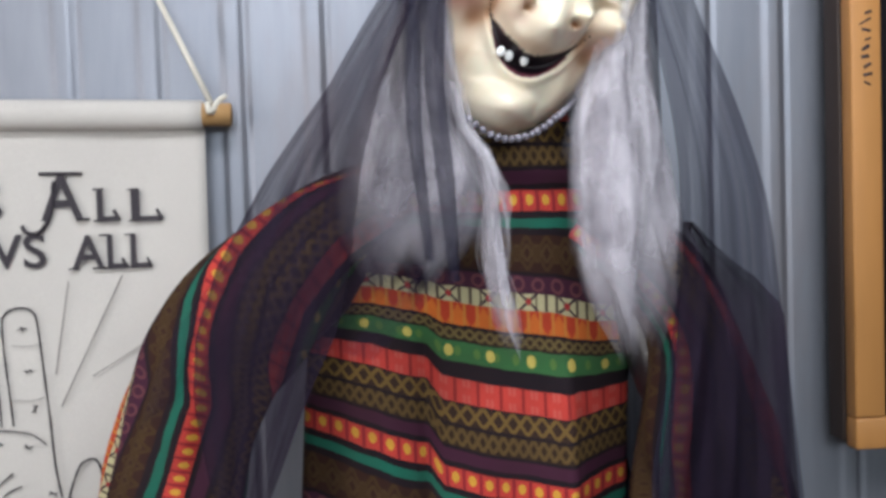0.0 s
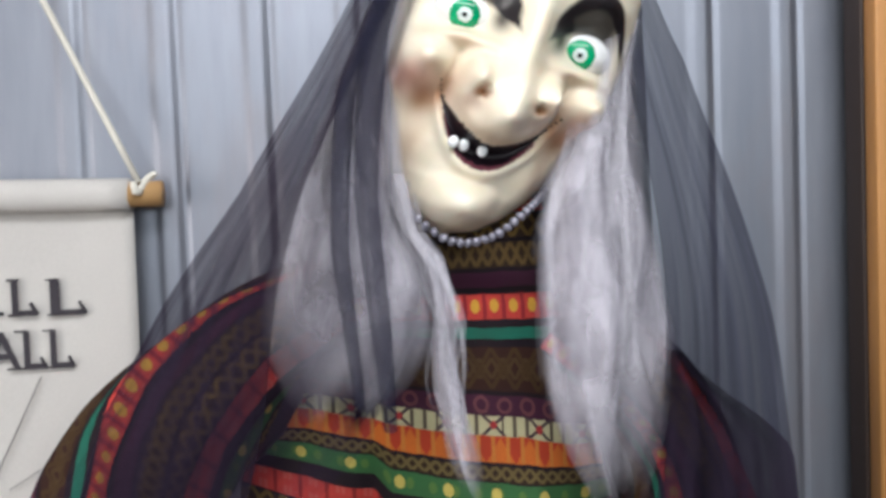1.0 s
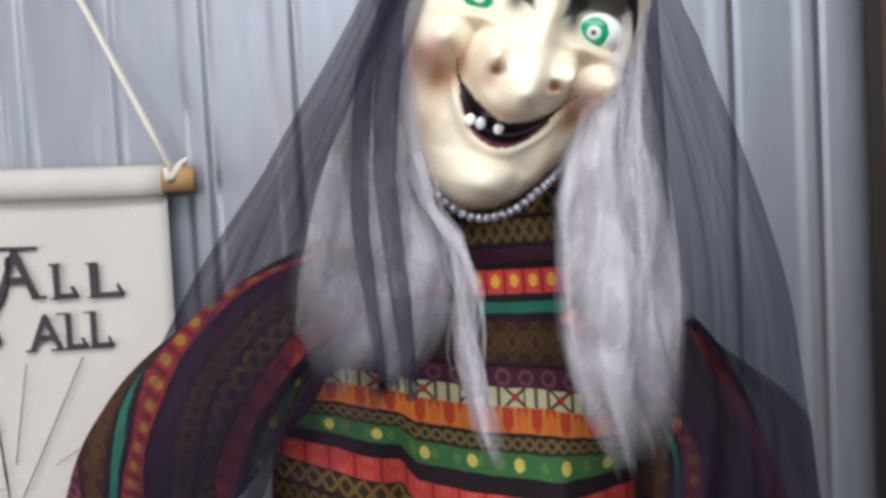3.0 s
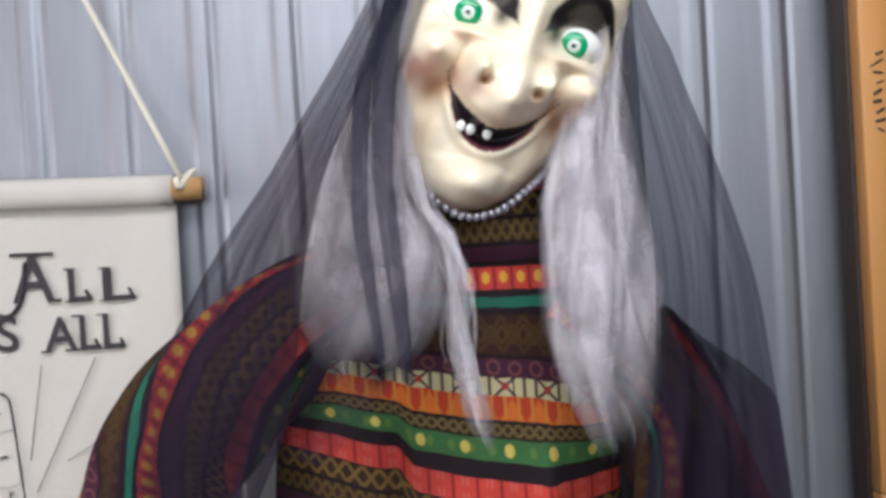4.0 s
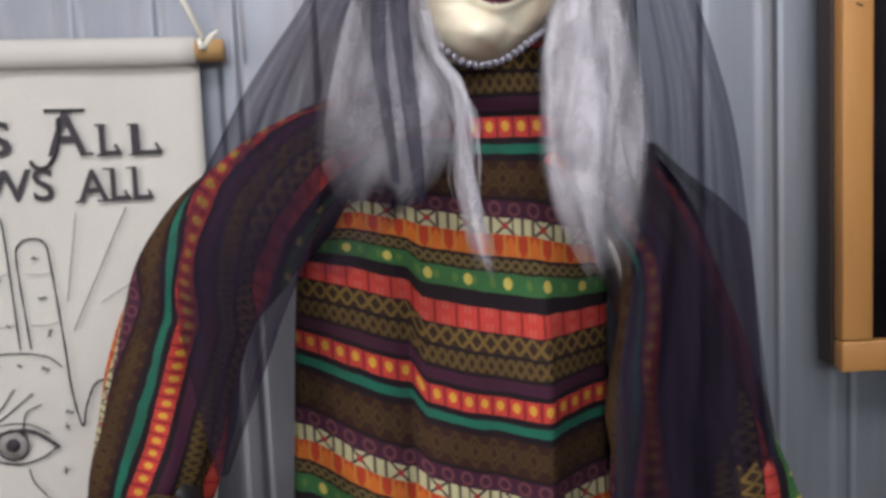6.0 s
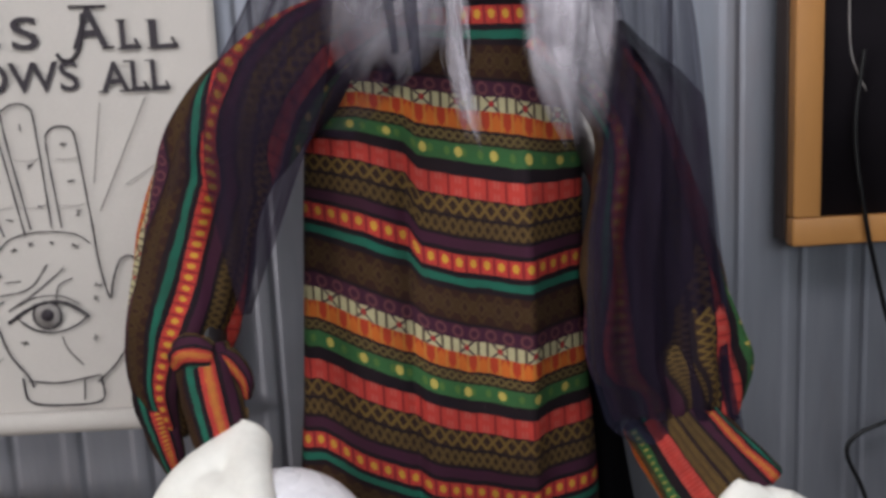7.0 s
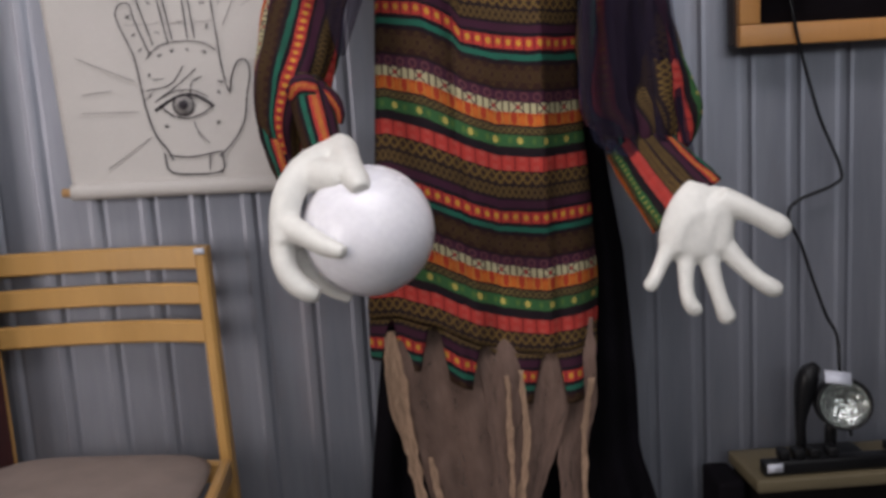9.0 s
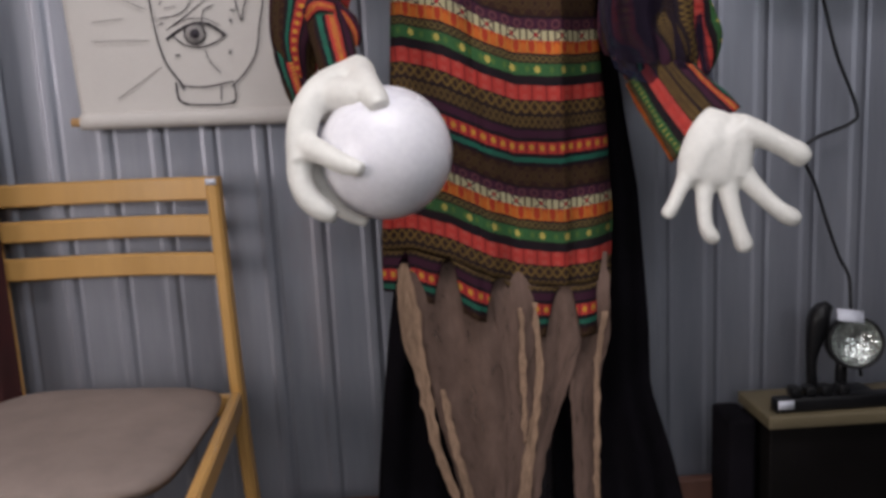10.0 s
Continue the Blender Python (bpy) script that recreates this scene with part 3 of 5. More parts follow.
    marks = [(-0.685, 1.418), (-0.677, 1.37), (-0.665, 1.312), (-0.635, 1.445), (-0.627, 1.39), (-0.62, 1.33), (-0.578, 1.418), (-0.572, 1.365), (-0.567, 1.318), (-0.72, 1.345),
             (-0.712, 1.31), (-0.702, 1.28), (-0.665, 1.268), (-0.64, 1.276), (-0.61, 1.276), (-0.577, 1.27), (-0.69, 1.23), (-0.693, 1.19), (-0.665, 1.128), (-0.562, 1.13), (-0.55, 1.21), (-0.555, 1.19)]
    for x, z in marks:
        for _ in range(2):
            a, l = rnd.uniform(0, 3.1), rnd.uniform(0.003, 0.006)
            ink_line(root, [(x - l * math.cos(a), z - l * math.sin(a)), (x + l * math.cos(a), z + l * math.sin(a))], yf, 0.0009, M["ink"])
    for x, w in ((-0.632, 0.021), (-0.68, 0.021), (-0.575, 0.02), (-0.715, 0.015)):
        for z in (1.413, 1.345):
            if z < 1.39 or x > -0.66:
                ink_line(root, [(x - w * 0.8, z - 0.015), (x + w * 0.2, z - 0.017), (x + w, z - 0.013)], yf, 0.0006, M["ink_soft"])
    # rays
    for a in np.linspace(0.1, 6.2, 22):
        c, s = math.cos(a), math.sin(a)
        r0, r1 = 0.135 + 0.05 * abs(s), 0.2 + 0.16 * abs(s) + 0.03 * math.sin(5 * a)
        p0, p1 = (-0.625 + r0 * c, 1.23 + r0 * s * 1.2), (-0.625 + r1 * c, 1.23 + r1 * s)
        if -0.84 < p1[0] < -0.39 and 1.03 < p1[1] < 1.475 and not (0.8 < a < 2.4) and a < 5.9:
            ink_line(root, [p0, p1], yf, 0.0007, M["ink_soft"])
    for p0, p1 in (((-0.535, 1.32), (-0.455, 1.48)), ((-0.54, 1.36), (-0.52, 1.475)), ((-0.70, 1.107), (-0.79, 1.05)), ((-0.72, 1.16), (-0.83, 1.163)), ((-0.72, 1.22), (-0.83, 1.27)), ((-0.735, 1.38), (-0.80, 1.46)), ((-0.47, 1.17), (-0.42, 1.13))):
        ink_line(root, [p0, p1], yf, 0.0009, M["ink_soft"])


build_banner()


# ---------- the figure ----------
HEAD = Matrix.Translation((0.05, 1.105, 1.80)) @ pose(0, 0, 0, 4, 19, 0) @ pose(0, 0, 0, 0, 0, 7)


def mouth_line(r):
    return -0.1085 + 16.0 * r * r


def face_depth(r, u):
    """Relief of the mask over its egg shape, in metres towards the front."""

    def g(amp, r0, u0, sr, su):
        return amp * math.exp(-(((r - r0) / sr) ** 2) - ((u - u0) / su) ** 2)

    # long bridge, bulbous tip, rounded muzzle over the lip, jutting chin
    d = g(0.022, 0, 0.0, 0.017, 0.045) + g(0.044, 0, -0.06, 0.031, 0.027) + g(0.024, -0.001, -0.08, 0.021, 0.014)
    d += g(0.005, 0, -0.09, 0.034, 0.01) + g(0.036, 0, -0.158, 0.036, 0.026) + g(-0.006, 0, -0.134, 0.032, 0.008)
    for s in (-1, 1):
        d += g(0.036, s * 0.034, -0.051, 0.011, 0.018) + g(-0.012, s * 0.026, -0.0605, 0.0055, 0.0042)
        d += g(-0.012, s * 0.0485, -0.052, 0.006, 0.022)
        d += g(0.042, s * 0.079, -0.045, 0.021, 0.019) + g(-0.01, s * 0.062, -0.086, 0.011, 0.022)
        d += g(0.014, s * 0.056, 0.045, 0.03, 0.013) + g(-0.019, s * 0.055, 0.006, 0.027, 0.018)
        d += g(0.015, s * 0.055, -0.02, 0.03, 0.007)
        d += g(0.009, s * 0.056, -0.125, 0.014, 0.028) + g(-0.004, s * 0.034, -0.148, 0.008, 0.018)
    if abs(r) < 0.058:
        k = smooth_step((0.058 - abs(r)) / 0.018)
        m = mouth_line(r)
        d -= 0.012 * k * math.exp(-(((u - m) / 0.008) ** 2))
        d += 0.005 * k * math.exp(-(((u - m + 0.017) / 0.007) ** 2))
        d += 0.004 * k * math.exp(-(((u - m - 0.015) / 0.006) ** 2))
    return d


EGG = [(0.15, 0.012, 0.02), (0.135, 0.055, 0.045), (0.11, 0.088, 0.065), (0.07, 0.108, 0.078), (0.02, 0.112, 0.08), (-0.03, 0.109, 0.078), (-0.07, 0.1, 0.074),
       (-0.11, 0.085, 0.069), (-0.14, 0.069, 0.062), (-0.16, 0.054, 0.052), (-0.176, 0.036, 0.04), (-0.186, 0.008, 0.02)]


def remeshed(bm, size):
    """One skin over overlapping lumps."""
    me = bpy.data.meshes.new("tmp")
    bm.to_mesh(me)
    bm.free()
    ob = new("tmp", me)
    r = ob.modifiers.new("r", "REMESH")
    r.mode, r.voxel_size = "VOXEL", size
    s = ob.modifiers.new("s", "SMOOTH")
    s.factor, s.iterations = 0.6, 18
    dg = bpy.context.evaluated_depsgraph_get()
    made = bpy.data.meshes.new_from_object(ob.evaluated_get(dg))
    bpy.data.objects.remove(ob)
    bpy.data.meshes.remove(me)
    return made


def ball(bm, c, r, seg=16, mat=0, squash=(1, 1, 1), turn=None):
    m = Matrix.Translation(c) @ (turn or Matrix()) @ Matrix.Diagonal((r * squash[0], r * squash[1], r * squash[2], 1))
    got = bmesh.ops.create_uvsphere(bm, u_segments=seg, v_segments=max(8, seg * 3 // 4), radius=1.0, matrix=m)
    for f in {f for w in got["verts"] for f in w.link_faces}:
        f.material_index = mat
    return got["verts"]


def build_mannequin():
    mats = [M["skin"], M["mouth"], M["lip"], M["white_eye"], M["iris"], M["pupil"], M["tooth"], M["palm"], M["plastic"]]
    bm = bmesh.new()
    paint = bm.verts.layers.float_color.new("airbrush_and_shade")
    # head
    nu, nv = 170, 190
    rows = []
    for j in range(nv + 1):
        u = 0.15 - 0.338 * j / nv
        w, dd = table(EGG, u)
        row = []
        for i in range(nu + 1):
            th = radians(-98 + 196 * i / nu)
            r, d = w * math.sin(th), dd * math.cos(th)
            face = max(0.0, math.cos(th)) ** 0.3 if abs(th) < math.pi / 2 else 0.0
            d += face_depth(r, u) * face
            vert = bm.verts.new(HEAD @ Vector((r + 0.09 * min(0.0, u), -d, u)))
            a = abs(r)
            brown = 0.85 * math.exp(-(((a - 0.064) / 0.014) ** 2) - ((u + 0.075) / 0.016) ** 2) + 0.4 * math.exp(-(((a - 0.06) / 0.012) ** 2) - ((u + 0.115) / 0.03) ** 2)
            # Brown under the nose and in its wing creases is shade put into colour.
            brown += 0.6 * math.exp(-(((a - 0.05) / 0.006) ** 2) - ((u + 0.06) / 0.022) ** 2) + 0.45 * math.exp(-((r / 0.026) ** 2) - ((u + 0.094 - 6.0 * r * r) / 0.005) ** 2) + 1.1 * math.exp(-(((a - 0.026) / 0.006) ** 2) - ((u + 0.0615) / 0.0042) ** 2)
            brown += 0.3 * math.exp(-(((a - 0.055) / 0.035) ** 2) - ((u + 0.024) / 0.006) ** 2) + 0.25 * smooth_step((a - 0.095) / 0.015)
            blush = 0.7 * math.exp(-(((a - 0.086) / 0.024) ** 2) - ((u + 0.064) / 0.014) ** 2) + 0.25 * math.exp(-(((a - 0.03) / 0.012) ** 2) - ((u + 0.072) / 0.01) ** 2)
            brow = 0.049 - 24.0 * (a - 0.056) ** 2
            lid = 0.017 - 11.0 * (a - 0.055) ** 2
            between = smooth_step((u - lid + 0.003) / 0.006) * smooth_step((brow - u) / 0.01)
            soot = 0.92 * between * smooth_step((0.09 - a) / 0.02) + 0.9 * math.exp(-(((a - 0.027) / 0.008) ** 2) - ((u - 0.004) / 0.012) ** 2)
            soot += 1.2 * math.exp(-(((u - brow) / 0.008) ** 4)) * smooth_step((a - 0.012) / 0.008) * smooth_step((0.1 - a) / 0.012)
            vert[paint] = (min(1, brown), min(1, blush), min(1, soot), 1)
            row.append(vert)
        rows.append(row)
    for j in range(nv):
        u = 0.15 - 0.338 * (j + 0.5) / nv
        w, _ = table(EGG, u)
        for i in range(nu):
            f = bm.faces.new((rows[j][i], rows[j][i + 1], rows[j + 1][i + 1], rows[j + 1][i]))
            th = radians(-98 + 196 * (i + 0.5) / nu)
            r = w * math.sin(th)
            off = u - mouth_line(r)
            open_h = 0.0094 * smooth_step((0.058 - abs(r)) / 0.04)
            if abs(th) < 1.4 and abs(r) < 0.058:
                if abs(off) < open_h:
                    f.material_index = 1
                elif -open_h - 0.004 < off < 0 and abs(r) < 0.042:
                    f.material_index = 2
    bmesh.ops.contextual_create(bm, geom=[e for e in bm.edges if e.is_boundary])
    # eyes and teeth
    for s in (-1, 1):
        c = HEAD @ Vector((s * 0.055, -0.046, 0.003))
        gaze = (Vector((-0.08, 0.3, 1.62)) - c).normalized()
        vs = ball(bm, c, 0.0235, 120, 3, (1.2, 1.0, 0.82), HEAD.to_3x3().to_4x4())
        for f in {f for w in vs for f in w.link_faces}:
            off = f.calc_center_median() - c
            ahead = off.dot(gaze)
            a = (off - gaze * ahead).length if ahead > 0 else 1.0
            f.material_index = 8 if a < 0.0022 else 5 if a < 0.0062 else 4 if a < 0.0132 else 3
    for r, k in ((-0.0275, 1.0), (-0.0165, 1.05), (0.0, 1.0)):
        u = -0.1055
        w, dd = table(EGG, u)
        ball(bm, HEAD @ Vector((r + 0.09 * u, -(dd + face_depth(r, u) + 0.006), u)), 0.0052 * k, 14, 6, (0.9, 0.7, 1.05), HEAD.to_3x3().to_4x4())
    # neck, body, arms and stand inside the clothes
    tube([(0.03, 1.14, 1.72, 0.05), (0.015, 1.15, 1.6, 0.03), (0.0, 1.16, 1.5, 0.04)], 8, 14, bm)
    tube([(0.0, 1.16, 1.57, 0.07), (-0.02, 1.16, 1.45, 0.12), (-0.04, 1.16, 1.1, 0.11), (-0.05, 1.17, 0.8, 0.1)], 10, 18, bm, flat=0.3)
    tube([(-0.13, 1.15, 1.52, 0.035), (-0.33, 1.08, 1.34, 0.035), (-0.345, 1.03, 1.16, 0.026), (-0.318, 0.98, 1.06, 0.024)], 12, 12, bm)
    tube([(0.14, 1.15, 1.5, 0.04), (0.2, 1.1, 1.28, 0.035), (0.222, 1.05, 1.06, 0.03), (0.315, 0.985, 0.94, 0.027)], 12, 12, bm)
    for x in (-0.12, 0.02):
        tube([(x, 1.19, 0.85, 0.03), (x, 1.19, 0.03, 0.025)], 4, 10, bm)
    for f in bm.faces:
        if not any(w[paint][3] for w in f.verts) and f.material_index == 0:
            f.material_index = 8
    # open palm, fingers spread downwards
    lump = bmesh.new()
    Y = 0.955
    tube([(0.33, Y + 0.014, 0.958, 0.046), (0.312, Y + 0.004, 0.925, 0.06), (0.297, Y, 0.885, 0.064), (0.288, Y, 0.856, 0.056), (0.285, Y, 0.84, 0.03)], 14, 20, lump, flat=0.42)
    for pts in ([(0.345, 0.975, 0.95, 0.027), (0.325, Y, 0.925, 0.027), (0.310, Y - 0.002, 0.88, 0.025), (0.305, Y - 0.002, 0.855, 0.024)],
                [(0.325, 0.975, 0.955, 0.026), (0.285, Y, 0.92, 0.026), (0.265, Y - 0.002, 0.885, 0.025), (0.260, Y - 0.002, 0.86, 0.022)],
                [(0.340, Y, 0.93, 0.026), (0.338, Y - 0.002, 0.89, 0.025), (0.336, Y - 0.002, 0.86, 0.023)],
                [(0.30, Y, 0.93, 0.026), (0.29, Y - 0.002, 0.895, 0.025), (0.275, Y - 0.002, 0.87, 0.024)],
                [(0.340, Y, 0.945, 0.0246), (0.372, Y - 0.012, 0.93, 0.0216), (0.408, Y - 0.02, 0.91, 0.0193), (0.432, Y - 0.022, 0.895, 0.0211), (0.446, Y - 0.022, 0.882, 0.0152)],
                [(0.342, Y - 0.002, 0.87, 0.0211), (0.368, Y - 0.014, 0.835, 0.0170), (0.398, Y - 0.022, 0.805, 0.0158), (0.420, Y - 0.024, 0.79, 0.0170), (0.436, Y - 0.022, 0.785, 0.0117)],
                [(0.315, Y - 0.002, 0.86, 0.0199), (0.323, Y - 0.014, 0.81, 0.0158), (0.333, Y - 0.022, 0.77, 0.0146), (0.342, Y - 0.022, 0.745, 0.0170), (0.346, Y - 0.02, 0.736, 0.0117)],
                [(0.282, Y - 0.002, 0.86, 0.0187), (0.275, Y - 0.014, 0.815, 0.0140), (0.276, Y - 0.022, 0.78, 0.0135), (0.286, Y - 0.022, 0.763, 0.0146), (0.297, Y - 0.02, 0.757, 0.0105)],
                [(0.256, Y, 0.875, 0.0199), (0.236, Y - 0.01, 0.845, 0.0140), (0.222, Y - 0.016, 0.82, 0.0135), (0.213, Y - 0.016, 0.806, 0.0140), (0.209, Y - 0.014, 0.799, 0.0105)]):
        tube(pts, 14, 12, lump)
    # curled fingers round the globe
    for pts in ([(-0.289, 0.985, 1.068, 0.0312), (-0.309, 0.96, 1.056, 0.0312), (-0.349, 0.93, 1.04, 0.0288), (-0.377, 0.905, 1.005, 0.0264), (-0.387, 0.89, 0.965, 0.0252), (-0.386, 0.875, 0.925, 0.0252)],
                [(-0.384, 0.885, 0.95, 0.0252), (-0.392, 0.875, 0.91, 0.0210), (-0.380, 0.868, 0.872, 0.0204), (-0.354, 0.862, 0.85, 0.0180), (-0.336, 0.86, 0.843, 0.0120)],
                [(-0.381, 0.88, 0.955, 0.0228), (-0.352, 0.852, 0.942, 0.0192), (-0.319, 0.832, 0.925, 0.0168), (-0.289, 0.818, 0.915, 0.0120)],
                [(-0.296, 0.98, 1.064, 0.03), (-0.288, 0.935, 1.052, 0.027), (-0.276, 0.89, 1.034, 0.024), (-0.264, 0.862, 1.018, 0.021), (-0.258, 0.848, 1.005, 0.016)],
                [(-0.345, 0.93, 1.03, 0.03), (-0.315, 0.905, 1.03, 0.026), (-0.285, 0.885, 1.025, 0.024)],
                [(-0.384, 0.90, 0.96, 0.0228), (-0.374, 0.92, 0.9, 0.0204), (-0.334, 0.94, 0.845, 0.0168), (-0.294, 0.95, 0.82, 0.0132)]):
        tube(pts, 14, 12, lump)
    got = remeshed(lump, 0.0032)
    n0 = len(bm.faces)
    bm.from_mesh(got)
    bpy.data.meshes.remove(got)
    bm.faces.ensure_lookup_table()
    for f in bm.faces[n0:]:
        f.material_index = 7
    ob = link_mesh("mannequin", bm, mats)
    tagged(ob, "grinning latex-masked mannequin with green eyes and pale rubber gloves", "mannequin")


build_mannequin()

_bm = bmesh.new()
bmesh.ops.create_uvsphere(_bm, u_segments=64, v_segments=40, radius=0.1085)
_ob = link_mesh("globe", _bm, M["globe"])
_ob.location = (-0.256, 0.93, 0.933)
tagged(_ob, "smooth milky white plastic crystal ball held in a rubber palm", "ball")


# ---------- clothing ----------
DRESS = [(1.72, -0.045, 0.08), (1.68, -0.065, 0.09), (1.64, -0.12, 0.12), (1.59, -0.18, 0.16), (1.53, -0.215, 0.165), (1.43, -0.219, 0.15), (1.24, -0.233, 0.145), (1.05, -0.246, 0.16), (0.85, -0.266, 0.17), (0.75, -0.28, 0.165), (0.5, -0.286, 0.16)]


SAG_X = (-0.22, -0.15, -0.09, -0.075, -0.02, 0.05, 0.1, 0.16)
SAG = [(1.62, -0.06, -0.06, -0.06, -0.06, -0.06, -0.06, -0.06, -0.06), (1.511, -0.04, -0.036, -0.047, -0.052, -0.062, -0.071, -0.085, -0.09), (1.408, -0.002, -0.013, -0.032, -0.054, -0.066, -0.08, -0.08, -0.076),
       (1.306, 0.015, 0.0, -0.027, -0.05, -0.064, -0.074, -0.073, -0.068), (1.2, 0.004, -0.015, -0.045, -0.054, -0.075, -0.085, -0.085, -0.08), (0.996, 0.006, -0.02, -0.047, -0.055, -0.075, -0.079, -0.077, -0.072),
       (0.89, 0.006, -0.014, -0.043, -0.05, -0.071, -0.078, -0.077, -0.073)]


def sag(x, z):
    """How far the cloth hangs below its uncreased height."""
    return float(np.interp(x, SAG_X, table(SAG, z)))


HEM = 0.735


def build_dress():
    root = empty("dress", (0, 0, 0), "dark folk-striped woven tunic with a zigzag hem worn by the mannequin", "dress")

    def surface(a, zf, front):
        """a in 0..1 across, zf: height on the uncreased cloth"""
        xl, xr = table(DRESS, zf)
        x = xl + (xr - xl) * a
        bow = math.sqrt(max(0.0, 1 - (2 * a - 1) ** 2))
        depth = 0.062 * min(1.0, 0.8 + (1.7 - zf) * 0.8)
        y = 1.155 - front * depth * bow ** 0.8
        if front > 0:
            f = smooth_step((1.58 - zf) / 0.3)
            y += f * (0.010 * math.sin(34 * x + 2.5 * zf) + 0.006 * math.sin(61 * x - 5 * zf + 1))
            y -= 0.012 * math.exp(-(((x - 0.063) / 0.012) ** 2)) * smooth_step((1.5 - zf) / 0.1)
            y += 0.010 * math.exp(-(((x + 0.092) / 0.01) ** 2)) * smooth_step((1.5 - zf) / 0.1)
            y += 0.006 * noise.noise((x * 9, zf * 7, 1.0))
            if zf > 1.62:
                y += 0.006 * math.sin(90 * zf + 12 * x)
        return Vector((x, y, zf + sag(x, zf)))

    top, end = 1.715, HEM
    def front(u, v):
        return surface(u, top + (end - top) * v, 1)

    def cloth(u, v):
        zf = top + (end - top) * v
        return (surface(u, zf, 1).x, 1.45 - zf)

    thick(part("front_panel", sheet(front, 110, 150, cloth), M["fabric"], root), 0.002)
    thick(part("back_panel", sheet(lambda u, v: surface(u, top + (0.7 - top) * v, -0.5), 30, 40, lambda u, v: (u * 0.4, 1.45 - (top + (0.7 - top) * v))), M["fabric"], root), 0.002)
    # pointed tabs of the hem
    for k, (a0, a1, b0, b1, drop) in enumerate(((0.0, 0.1, 0.0, 0.05, 0.08), (0.1, 0.27, 0.13, 0.215, 0.094), (0.29, 0.48, 0.34, 0.43, 0.094), (0.51, 0.75, 0.57, 0.69, 0.1), (0.79, 1.0, 0.84, 0.985, 0.1))):
        def tab(u, v, a0=a0, a1=a1, b0=b0, b1=b1, drop=drop):
            w = v ** 0.6
            lo, hi = a0 + (b0 - a0) * w, a1 + (b1 - a1) * w
            p = surface(lo + (hi - lo) * u, HEM - 0.004 - drop * v, 1)
            p.y += 0.004 * math.sin(5 * u + k)
            return p

        def tab_cloth(u, v, drop=drop):
            return (tab(u, v).x, 1.45 - (HEM - 0.004 - drop * v))

        thick(part("hem_tab", sheet(tab, 10, 12, tab_cloth), M["fabric"], root), 0.002)
    return root


build_dress()


def sleeve(name, rows, stripe, pace=-0.42, seg=60, n=60, ripples=1.0, seed=0.0, run=None):
    """rows: x, y, z, half width, half depth. The stripes run along the sleeve."""
    path = spline(rows, n)

    def place(u, v):
        k = v * n
        i = min(int(k), n - 1)
        q = path[i] + (path[i + 1] - path[i]) * (k - i)
        d = Vector(path[min(i + 2, n)][:3]) - Vector(path[max(i - 1, 0)][:3])
        d.normalize()
        s = d.cross(Vector((0, 1, 0))).normalized()
        f = s.cross(d).normalized()
        a = 2 * math.pi * u
        rip = 1 + ripples * (0.05 * math.sin(5 * a + 9 * v + seed) + 0.035 * math.sin(11 * a - 14 * v + seed) + 0.05 * noise.noise((2.2 * math.cos(a), 2.2 * math.sin(a), 9 * v + seed)))
        return Vector(q[:3]) + s * float(q[3] * rip * math.cos(a)) + f * float(q[4] * rip * math.sin(a))

    def cloth(u, v):
        """run: where round the sleeve one chosen stripe lies, along its length"""
        return (v * 0.75, stripe + pace * (u - (table(run, -v)[0] if run else 0.0)))

    return sheet(place, seg, n, cloth, closed=True)


